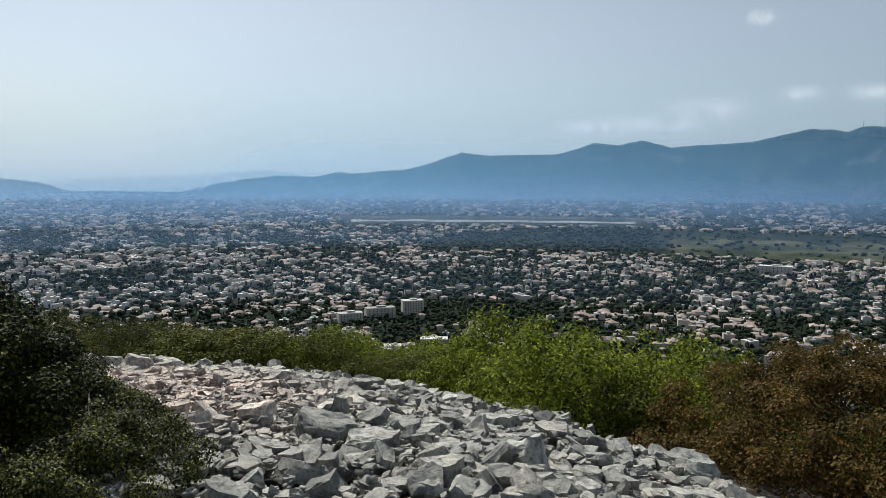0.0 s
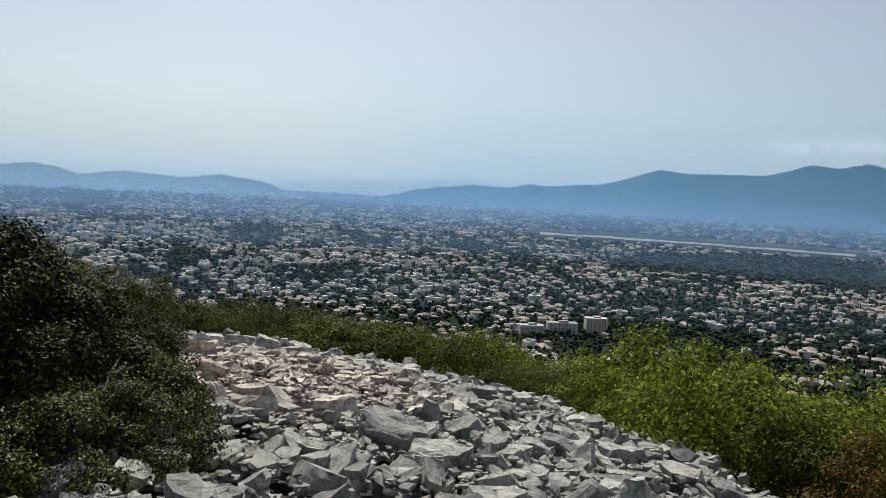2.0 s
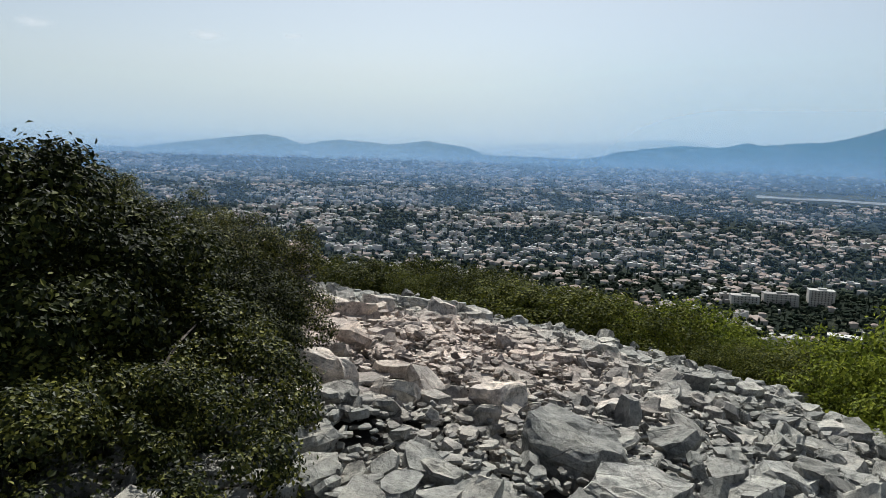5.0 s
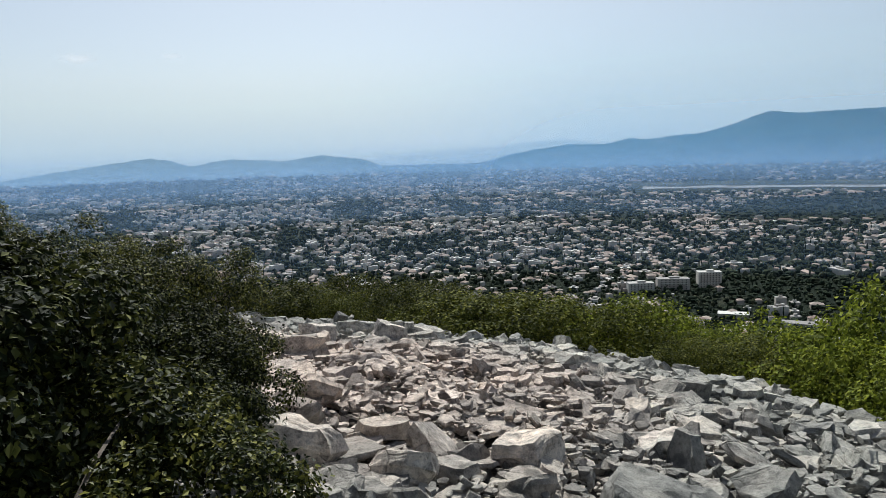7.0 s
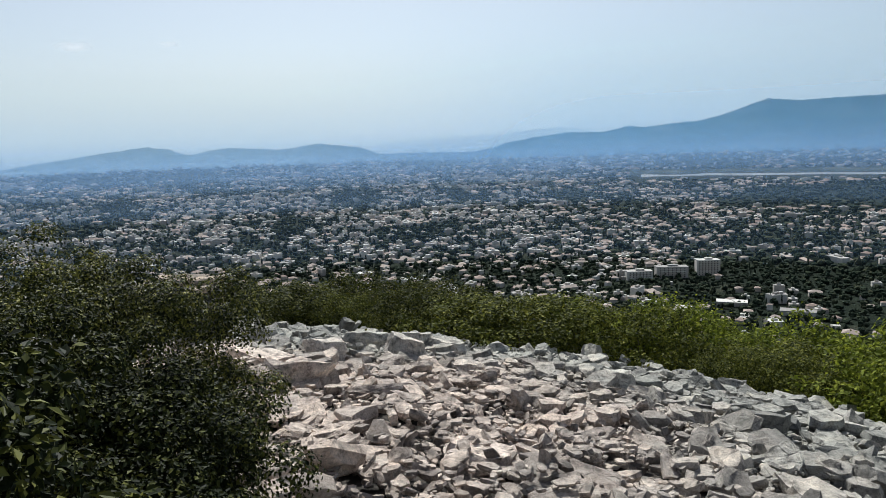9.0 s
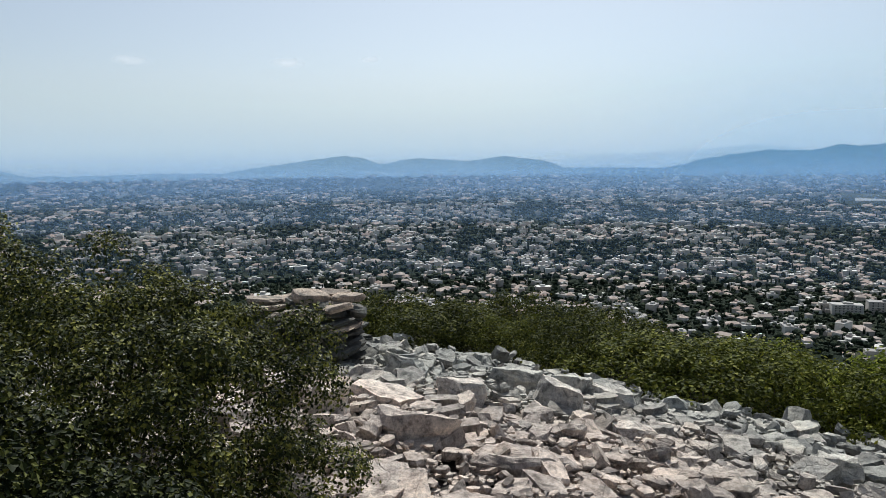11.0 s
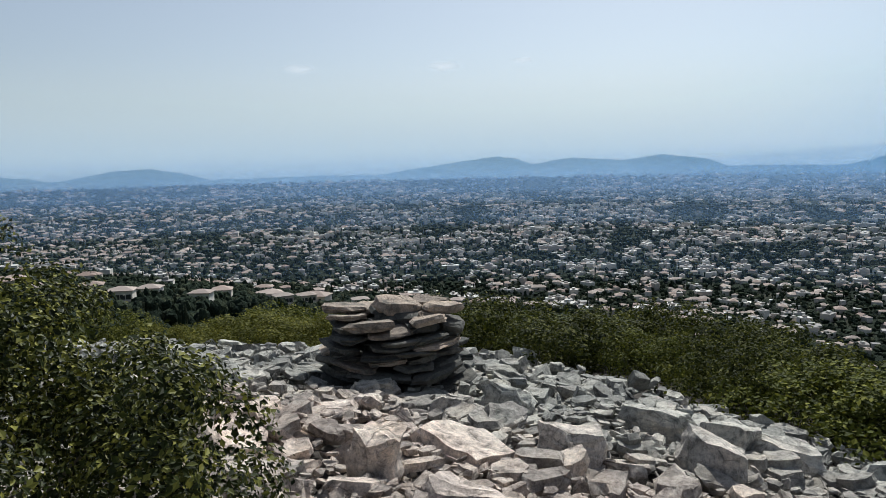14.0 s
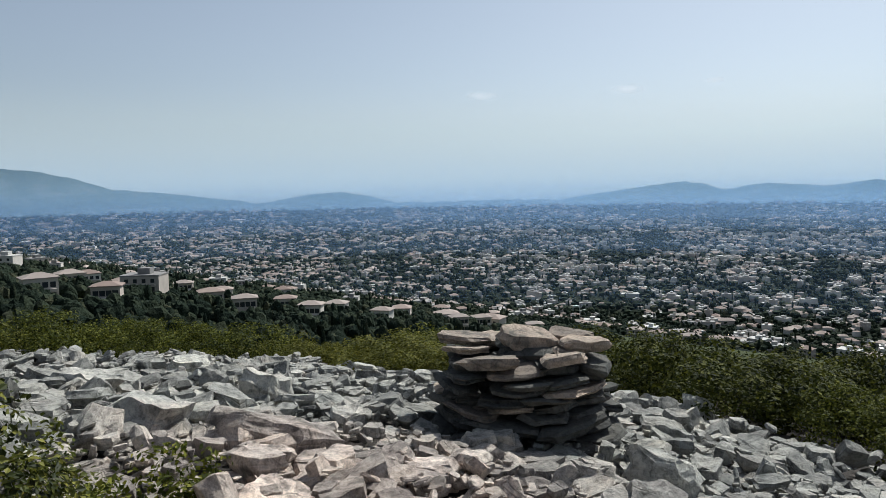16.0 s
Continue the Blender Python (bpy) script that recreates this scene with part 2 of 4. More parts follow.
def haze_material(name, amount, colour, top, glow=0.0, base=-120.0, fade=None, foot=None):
    """Haze put into a sheet's colour, mostly clear and thinning with height; glow emits."""
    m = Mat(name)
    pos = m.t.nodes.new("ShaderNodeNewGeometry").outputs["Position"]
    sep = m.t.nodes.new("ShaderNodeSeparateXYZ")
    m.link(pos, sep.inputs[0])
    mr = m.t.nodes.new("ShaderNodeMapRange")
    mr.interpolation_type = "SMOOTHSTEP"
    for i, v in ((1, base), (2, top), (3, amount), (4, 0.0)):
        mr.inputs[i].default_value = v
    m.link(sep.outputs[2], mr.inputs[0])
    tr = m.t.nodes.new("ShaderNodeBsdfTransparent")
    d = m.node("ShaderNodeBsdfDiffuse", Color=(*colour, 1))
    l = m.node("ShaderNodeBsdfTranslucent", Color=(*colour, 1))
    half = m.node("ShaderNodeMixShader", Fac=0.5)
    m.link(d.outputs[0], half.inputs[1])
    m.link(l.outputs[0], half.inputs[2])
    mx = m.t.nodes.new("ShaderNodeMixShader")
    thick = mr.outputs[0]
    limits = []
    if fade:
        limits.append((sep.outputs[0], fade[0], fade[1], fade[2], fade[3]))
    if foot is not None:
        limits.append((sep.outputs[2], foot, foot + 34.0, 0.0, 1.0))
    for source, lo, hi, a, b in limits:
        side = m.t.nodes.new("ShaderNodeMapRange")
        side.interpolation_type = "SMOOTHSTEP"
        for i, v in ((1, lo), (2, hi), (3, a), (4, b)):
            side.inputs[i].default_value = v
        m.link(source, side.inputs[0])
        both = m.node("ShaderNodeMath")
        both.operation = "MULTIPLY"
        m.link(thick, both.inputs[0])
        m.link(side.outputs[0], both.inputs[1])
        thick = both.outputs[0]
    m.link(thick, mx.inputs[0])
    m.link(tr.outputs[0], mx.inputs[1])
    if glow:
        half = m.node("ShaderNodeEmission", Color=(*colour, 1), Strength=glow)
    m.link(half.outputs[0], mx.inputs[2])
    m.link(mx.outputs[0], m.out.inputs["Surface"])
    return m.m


# ---- ground ----
CX, CY = -2.0, 5.0


def plain_z(r):
    """The plain lies lowest near the hill foot, rises gently, then faster up to the foothills, and sinks behind them."""
    r = np.asarray(r, float)
    return -200.0 + 0.02714 * np.maximum(r - 1000.0, 0.0) + 0.00006 * np.clip(r - 2900.0, 0, 860) ** 2 - 0.15 * np.maximum(r - 3760.0, 0.0)


def away(r):
    """The distance on the rising plain that is seen as low as r on a level plain at -105 m."""
    return r * 200.0 / 105.0 if r < 525 else 227.14 / (105.0 / r + 0.02714)



def smooth(a, b, v):
    s = np.clip((v - a) / (b - a), 0, 1)
    return s * s * (3 - 2 * s)


def hill(x, y):
    """The spur on which the walk goes, falling away to the plain."""
    x, y = np.asarray(x, float), np.asarray(y, float)
    xc, yc = np.clip(x, -7, 5), np.clip(y, -8, 25)
    z = 0.93 - 0.1182 * xc - 0.1177 * yc - 0.0134 * xc * xc - 0.0039 * xc * yc - 0.0045 * yc * yc
    d = np.maximum(-7 - x, 0)
    z = z - 0.26 * np.maximum(x - 5, 0) - 0.09 * np.minimum(d, 7) - 0.30 * np.clip(d - 7, 0, 40) - 0.03 * np.maximum(d - 47, 0)
    z = z - 0.33 * np.maximum(y - 25, 0) * (1 - 0.4 * smooth(60, 200, -x)) + 0.05 * np.minimum(y + 8, 0) * -1
    return z


def ground_z(x, y):
    h = hill(x, y)
    p = plain_z(np.hypot(np.asarray(x, float) - CX, np.asarray(y, float) - CY))
    k = 6.0
    return np.where(h > p + 60, h, k * np.logaddexp(h / k, p / k))


def mesh_of(name, verts, faces, mats, index=None, flat=True):
    me = bpy.data.meshes.new(name)
    me.from_pydata(np.asarray(verts, float).tolist() if isinstance(verts, np.ndarray) else verts, [], faces.tolist() if isinstance(faces, np.ndarray) else faces)
    for mt in mats:
        me.materials.append(mt)
    if index is not None:
        me.polygons.foreach_set("material_index", np.asarray(index, np.int32))
    me.polygons.foreach_set("use_smooth", np.full(len(me.polygons), not flat))
    me.update()
    return me


def build_ground():
    rings = list(np.arange(0.0, 17.0, 0.2))
    while rings[-1] < 4850:
        rings.append(rings[-1] * 1.055)
    rings = np.array(rings)
    n = 320
    ang = np.linspace(0, 2 * np.pi, n, endpoint=False)
    R, A = np.meshgrid(rings, ang, indexing="ij")
    X, Y = CX + R * np.sin(A), CY + R * np.cos(A)
    Z = ground_z(X, Y)
    bump = np.array([noise.noise(Vector((x * 1.3, y * 1.3, 0))) * 0.05 - 0.05 + noise.noise(Vector((x * 0.4, y * 0.4, 7))) * 0.05
                     for x, y in zip(X[R < 40], Y[R < 40])])
    Z[R < 40] += bump
    V = np.stack([X.ravel(), Y.ravel(), Z.ravel()], 1)
    i, j = np.meshgrid(np.arange(len(rings) - 1), np.arange(n), indexing="ij")
    a = (i * n + j).ravel()
    b = (i * n + (j + 1) % n).ravel()
    F = np.stack([a, a + n, b + n, b], 1)
    mid = rings[:-1][i.ravel()]
    zc = V[F].mean(1)[:, 2]
    idx = np.where(mid < 21, 0, np.where((zc > -160) & (mid < 520), 1, 2))
    g = new("ground", mesh_of("ground", V, F, [M_SOIL, M_SCRUB, M_PLAIN], idx, False))
    return tagged(g, "stony hilltop falling to a wide wooded plain", "ground", kind="structure")


ground = build_ground()


def part(name, data, parent, label=""):
    ob = new(name, data)
    ob.parent = parent
    if label:
        ob["label"] = label
    return ob


# ---- stones ----
def stone_mesh(name, seed, sx, sy, sz, mat, sides=7, layers=3, rough=0.0):
    """An angular broken slab: an uneven outline stacked in layers, with chipped rims and a crooked top."""
    rng = np.random.RandomState(seed)
    ang = (np.arange(sides) + rng.uniform(-0.46, 0.46, sides)) * 2 * np.pi / sides
    rad = rng.uniform(0.78, 1.08, sides) / np.maximum(np.abs(np.cos(ang)), np.abs(np.sin(ang))) ** 0.55
    scale = np.interp(np.linspace(0, 1, layers), [0, 0.45, 0.8, 1], [rng.uniform(0.7, 0.95), 1.0, rng.uniform(0.94, 1.03), rng.uniform(0.82, 0.98)])
    tx, ty = rng.uniform(-0.22, 0.22, 2)
    V, F = [], []
    for k in range(layers):
        ox, oy = rng.normal(0, 0.045, 2)
        for i in range(sides):
            r = rad[i] * scale[k] * (1 + rng.normal(0, 0.05))
            x, y = r * math.cos(ang[i]) + ox, r * math.sin(ang[i]) + oy
            z = -1 + 2 * k / (layers - 1) + rng.normal(0, 0.10) + (tx * x + ty * y) * (k > 0)
            V.append((x * sx / 2, y * sy / 2, z * sz / 2))
    for k in range(layers - 1):
        for i in range(sides):
            a, b = k * sides + i, k * sides + (i + 1) % sides
            F += [(a, b, b + sides), (a, b + sides, a + sides)] if rng.uniform() < 0.5 else [(a, b, a + sides), (b, b + sides, a + sides)]
    V.append((rng.normal(0, 0.08) * sx, rng.normal(0, 0.08) * sy, -sz / 2))
    V.append((rng.normal(0, 0.12) * sx, rng.normal(0, 0.12) * sy, sz / 2 * rng.uniform(0.85, 1.12)))
    lo, hi, t = len(V) - 2, len(V) - 1, (layers - 1) * sides
    for i in range(sides):
        j = (i + 1) % sides
        F += [(lo, j, i), (hi, t + i, t + j)]
    if rough:
        bm = bmesh.new()
        vs = [bm.verts.new(v) for v in V]
        for f in F:
            bm.faces.new([vs[i] for i in f])
        bm.normal_update()
        bmesh.ops.subdivide_edges(bm, edges=list(bm.edges), cuts=1 if layers == 3 and sides == 7 else 3 if rough > 0.02 else 2, use_grid_fill=True)
        for v in bm.verts:
            q = v.co * 7 + Vector((seed, 0, 0))
            v.co += Vector((noise.noise(q), noise.noise(q + Vector((9, 0, 0))), noise.noise(q + Vector((0, 9, 0))))) * rough
            v.co += v.normal * (noise.noise(v.co * 22 + Vector((seed, 3, 0))) * rough * 0.45)
            v.co.x += 0.35 * rough * math.copysign(abs(noise.noise(Vector((seed, 0, v.co.z * 38)))), v.co.x)
        bmesh.ops.triangulate(bm, faces=list(bm.faces))
        me = bpy.data.meshes.new(name)
        bm.to_mesh(me)
        bm.free()
    else:
        me = bpy.data.meshes.new(name)
        me.from_pydata(V, [], F)
    me.materials.append(mat)
    me.update()
    return me


def in_rocks(x, y):
    """Whether a place lies in the rock field rather than under the shrubs."""
    right = 3.5 - 0.055 * (y - 6) ** 2 * (y > 6)
    far = 13.6 + 0.9 * np.sin(x * 0.7) - 0.10 * np.minimum(x + 7, 0) * -1 * (x < -7) * 0.3
    return (x < right) & (y < far) & (y > -6) & (x > -13.5 - 0.3 * np.sin(y)) & ~((x < -2.2) & (y < 4.5)) & ~((x < -4.2) & (y < 6.6))


PROTO = [stone_mesh("stone", s, 1, random.Random(s).uniform(0.42, 0.9), random.Random(s + 50).uniform(0.13, 0.38), M_SCREE, 5 + s % 4) for s in range(22)]
PV, PF = [], []
for me in PROTO:
    v = np.array([tuple(x.co) for x in me.vertices])
    PV.append(v)
    PF.append([tuple(p.vertices) for p in me.polygons])


# worn, chipped blocks for the larger stones
WORN = [stone_mesh("stone", s + 300, 1, 0.5 + 0.05 * (s % 8), 0.16 + 0.035 * (s % 8), M_SCREE, 7, 3, 0.04) for s in range(24)]
WV = [np.array([tuple(x.co) for x in me.vertices]) for me in WORN]
WF = [[tuple(p.vertices) for p in me.polygons] for me in WORN]


def rotations(yaw, tilt, way):
    """Stack of matrices: a spin about z, then a lean by tilt towards way."""
    cy, sy = np.cos(yaw), np.sin(yaw)
    n = len(yaw)
    Z = np.zeros((n, 3, 3))
    Z[:, 0, 0], Z[:, 0, 1], Z[:, 1, 0], Z[:, 1, 1], Z[:, 2, 2] = cy, -sy, sy, cy, 1
    ax = np.stack([-np.sin(way), np.cos(way), np.zeros(n)], 1)
    K = np.zeros((n, 3, 3))
    K[:, 0, 2], K[:, 1, 2], K[:, 2, 0], K[:, 2, 1] = ax[:, 1], -ax[:, 0], -ax[:, 1], ax[:, 0]
    T = np.eye(3) + np.sin(tilt)[:, None, None] * K + (1 - np.cos(tilt))[:, None, None] * (K @ K)
    return T @ Z


def trodden(x, y):
    """How far the worn line through the rocks has been walked flat, from 0 to 1."""
    line = -0.2 - 0.52 * (y - 3.5)
    return float(smooth(1.5, 0.6, abs(x - line)) * smooth(2.5, 4.0, y) * smooth(9.2, 8.0, y))


def scatter(rng, count, low, high, power, box, spare=False):
    """Random places and sizes in the rock field; spare keeps the large stones off the trodden line."""
    out = []
    while len(out) < count:
        x, y = rng.uniform(box[0], box[1]), rng.uniform(box[2], box[3])
        if in_rocks(x, y) and not (spare and rng.uniform() < 0.88 * trodden(x, y)):
            out.append((x, y, low + (high - low) * rng.uniform() ** power))
    return np.array(out)


# big boulders: x, y, length, width, height, spin, lean, seed
BOULDERS = [
    (0.03, 3.95, 0.62, 0.46, 0.26, 20, 6, 101), (-0.36, 4.42, 0.85, 0.62, 0.34, -30, 14, 102), (-0.95, 5.40, 0.55, 0.38, 0.26, 60, 22, 103),
    (-2.14, 4.82, 0.62, 0.44, 0.34, -20, 14, 104), (1.30, 3.50, 0.55, 0.42, 0.42, 70, 24, 105), (1.80, 5.85, 0.60, 0.45, 0.30, 10, 10, 106),
    (-2.66, 8.20, 0.90, 0.66, 0.20, 30, 14, 107), (-3.05, 11.25, 0.55, 0.50, 0.42, 0, 8, 108), (-2.72, 11.35, 0.72, 0.5, 0.36, 15, 16, 109),
    (-3.00, 10.45, 0.70, 0.48, 0.42, -15, 18, 110), (-3.72, 9.80, 0.66, 0.46, 0.40, 40, 30, 111), (-6.50, 14.2, 0.5, 0.3, 0.34, 50, 40, 112),
    (-4.16, 9.20, 0.72, 0.55, 0.26, -10, 12, 113), (-3.45, 8.25, 0.70, 0.48, 0.34, 25, 12, 114), (-4.22, 8.42, 0.34, 0.26, 0.48, 5, 10, 115),
    (-5.25, 9.05, 0.42, 0.34, 0.16, 10, 8, 116), (-7.70, 9.45, 0.52, 0.44, 0.44, 0, 12, 117), (-6.85, 8.20, 0.50, 0.40, 0.36, 20, 14, 118),
    (-6.30, 8.75, 0.95, 0.6, 0.30, 40, 20, 119), (-5.60, 12.1, 0.6, 0.42, 0.3, 0, 10, 120), (-3.70, 11.35, 0.72, 0.44, 0.36, 0, 6, 121),
    (-4.50, 7.70, 0.48, 0.34, 0.26, 30, 20, 122), (-4.70, 10.6, 0.55, 0.4, 0.4, 30, 22, 123), (-5.0, 8.1, 0.55, 0.4, 0.24, -40, 16, 124),
    (3.25, 3.95, 0.5, 0.42, 0.36, 0, 8, 125), (0.62, 4.6, 0.5, 0.36, 0.24, 45, 12, 126), (-1.55, 4.75, 0.4, 0.3, 0.24, 10, 26, 127),
    (0.9, 5.2, 0.46, 0.36, 0.24, -20, 12, 128), (-8.6, 8.3, 0.75, 0.5, 0.34, 20, 10, 129), (-7.9, 7.3, 0.8, 0.55, 0.36, -20, 12, 130),
    (-9.8, 9.6, 0.6, 0.5, 0.4, 60, 10, 131), (-7.1, 7.3, 0.6, 0.45, 0.3, 0, 14, 132), (-4.35, 10.0, 0.5, 0.36, 0.3, -60, 20, 133),
    (-2.2, 9.9, 0.5, 0.4, 0.22, 10, 10, 134), (-0.6, 10.6, 0.45, 0.4, 0.28, 0, 8, 135), (1.2, 7.6, 0.5, 0.4, 0.25, 30, 8, 136),
    (2.3, 5.2, 0.6, 0.45, 0.28, 0, 12, 137), (-0.2, 5.9, 0.6, 0.4, 0.22, 60, 10, 138), (-1.7, 6.6, 0.5, 0.38, 0.16, -15, 10, 139),
]
for x, y, l, w, h, spin, lean, seed in BOULDERS:
    h *= 0.8
    me = stone_mesh("boulder", seed, l * 0.9, w * 0.9, h, M_BOULDER, 8, 4, 0.03)
    ob = new("boulder", me)
    ob.matrix_world = pose(x, y, float(ground_z(x, y)) + h * 0.30, -lean * 0.7, lean * 0.5, spin)
    tagged(ob, "angular grey limestone boulder lying in broken scree", "boulder", "boulders of the rock field")

rng = np.random.RandomState(5)


def lay(S, sink):
    n = len(S)
    yaw = rng.uniform(0, 6.28, n)
    tilt = np.abs(rng.normal(0, 1, n)) * np.where(rng.uniform(size=n) < 0.55, 0.20, 0.68)
    way = rng.uniform(0, 6.28, n)
    heaped = np.array([0.10 * noise.noise(Vector((x * 1.1, y * 1.1, 4))) + 0.07 * noise.noise(Vector((x * 2.9, y * 2.9, 8))) for x, y in S[:, :2]])
    z = ground_z(S[:, 0], S[:, 1]) + S[:, 2] * sink + heaped + rng.uniform(-0.045, 0.085, n)
    return rotations(yaw, tilt, way), np.stack([S[:, 0], S[:, 1], z], 1)


def heap(name, S, sink, label, shapes=PV, sides=PF):
    M, P = lay(S, sink)
    V, F, base = [], [], 0
    for k in range(len(S)):
        v = shapes[k % len(shapes)]
        V.append((v * S[k, 2]) @ M[k].T + P[k])
        F.extend([tuple(i + base for i in f) for f in sides[k % len(shapes)]])
        base += len(v)
    ob = new(name, mesh_of(name, np.concatenate(V), F, [M_SCREE]))
    return tagged(ob, label, "scree", kind="stuff")


BIG = scatter(rng, 300, 0.18, 0.42, 2.0, (-9, 3.4, 3.0, 13.5), True)
turns, places = lay(BIG, 0.12)
SHARED = [stone_mesh("stone", s + 200, 1, 0.6 + 0.04 * (s % 8), 0.2 + 0.036 * (s % 9), M_STONE, 7, 3, 0.035) for s in range(24)]
for k in range(len(BIG)):
    stone = new("stone", SHARED[k % 24])
    stone.parent = ground
    stone.matrix_basis = Matrix.Translation(places[k]) @ Matrix(turns[k].tolist()).to_4x4() @ Matrix.Diagonal((BIG[k, 2], BIG[k, 2], BIG[k, 2], 1))
heap("scree", np.concatenate([scatter(rng, 13000, 0.045, 0.15, 1.4, (-8, 3.5, 1.5, 12)), scatter(rng, 3500, 0.06, 0.17, 1.3, (-14, 4, 1.0, 15)), scatter(rng, 2500, 0.12, 0.26, 1.7, (-14, 4, 1.5, 16), True), scatter(rng, 5000, 0.03, 0.10, 1.5, (-4.2, 1.2, 3, 9)),
                              scatter(rng, 2600, 0.06, 0.30, 2, (-2.2, 4, -6, 1.5))]), 0.10, "loose grey limestone scree of small broken slabs")

heap("scree", scatter(rng, 2600, 0.15, 0.40, 1.7, (-12, 3.6, 1.5, 14), True), 0.12, "larger worn limestone blocks of the scree", WV, WF)

# flat slabs of the worn line, let into the rubble
SLAB = [stone_mesh("stone", s + 900, 1, 0.55 + 0.06 * s, 0.10, M_STONE, 9, 3, 0.02) for s in range(6)]
rng = np.random.RandomState(77)
count = 0
while count < 46:
    x, y = rng.uniform(-4, 1.2), rng.uniform(3.2, 9)
    if rng.uniform() > trodden(x, y):
        continue
    size = rng.uniform(0.22, 0.62)
    slab = new("stone", SLAB[count % 6])
    slab.parent = ground
    lie = pose(x, y, float(ground_z(x, y)) + 0.035 + 0.10 * noise.noise(Vector((x * 1.1, y * 1.1, 4))) * 0.6, rng.normal(-5, 7), rng.normal(-3, 7), rng.uniform(0, 360))
    slab.matrix_basis = lie @ Matrix.Diagonal((size, size, size, 1))
    count += 1

# ---- cairn ----
def build_cairn(x, y):
    r = random.Random(11)
    base = float(ground_z(x, y)) - 0.05
    cairn = new("cairn")
    cairn.location = (x, y, base)
    tagged(cairn, "waist-high cairn of dry-stacked flat limestone slabs", "cairn")
    z, course = 0.0, 0
    while z < 0.82:
        h = r.uniform(0.055, 0.11) if course else 0.17
        rad = 0.78 - 0.22 * z + (0.05 if course < 2 else 0)
        n = r.choice((6, 7, 8, 9))
        off = r.uniform(0, 6.28)
        for k in range(n):
            th = off + k * 2 * math.pi / n + r.uniform(-0.16, 0.16)
            l = 2 * math.pi * rad / n * r.uniform(0.62, 1.08)
            w = r.uniform(0.26, 0.46)
            hh = h * r.uniform(0.55, 1.0)
            # shade-dark tone low down, sunlit tone on top and on some stones between
            me = stone_mesh("stone", 400 + course * 20 + k, l, w, hh, M_CAP_SUN if z > 0.66 or (z > 0.3 and r.random() < 0.25) else M_CAIRN_SHADE, 8, 4, 0.012)
            s = part("stone", me, cairn)
            d = rad - w / 2 + r.uniform(-0.10, 0.06)
            s.matrix_local = pose(d * math.cos(th), d * math.sin(th), z + h / 2 + r.uniform(-0.02, 0.02), r.uniform(-8, 8), r.uniform(-8, 8), math.degrees(th) + 90 + r.uniform(-24, 24))
        for k in range(2):
            me = stone_mesh("stone", 700 + course * 5 + k, 0.55, 0.45, h, M_CAIRN_SHADE)
            s = part("stone", me, cairn)
            s.matrix_local = pose(r.uniform(-0.12, 0.12), r.uniform(-0.12, 0.12), z + h / 2, 0, 0, r.uniform(0, 360))
        z += h * 0.92
        course += 1
    # cap stones
    for k, (px, py, l, w, h, spin, lean) in enumerate(((0.08, -0.05, 0.50, 0.32, 0.13, 40, 10), (-0.38, -0.28, 0.46, 0.3, 0.07, 50, 3), (0.42, 0.22, 0.44, 0.3, 0.08, 60, 6), (0.15, 0.35, 0.4, 0.3, 0.07, 10, 5))):
        s = part("stone", stone_mesh("stone", 930 + k, l, w, h, M_CAP_SUN, 8, 4, 0.015), cairn)
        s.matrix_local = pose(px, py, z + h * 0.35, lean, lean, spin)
    return cairn


CAIRN = (-6.0, 10.76)
build_cairn(*CAIRN)

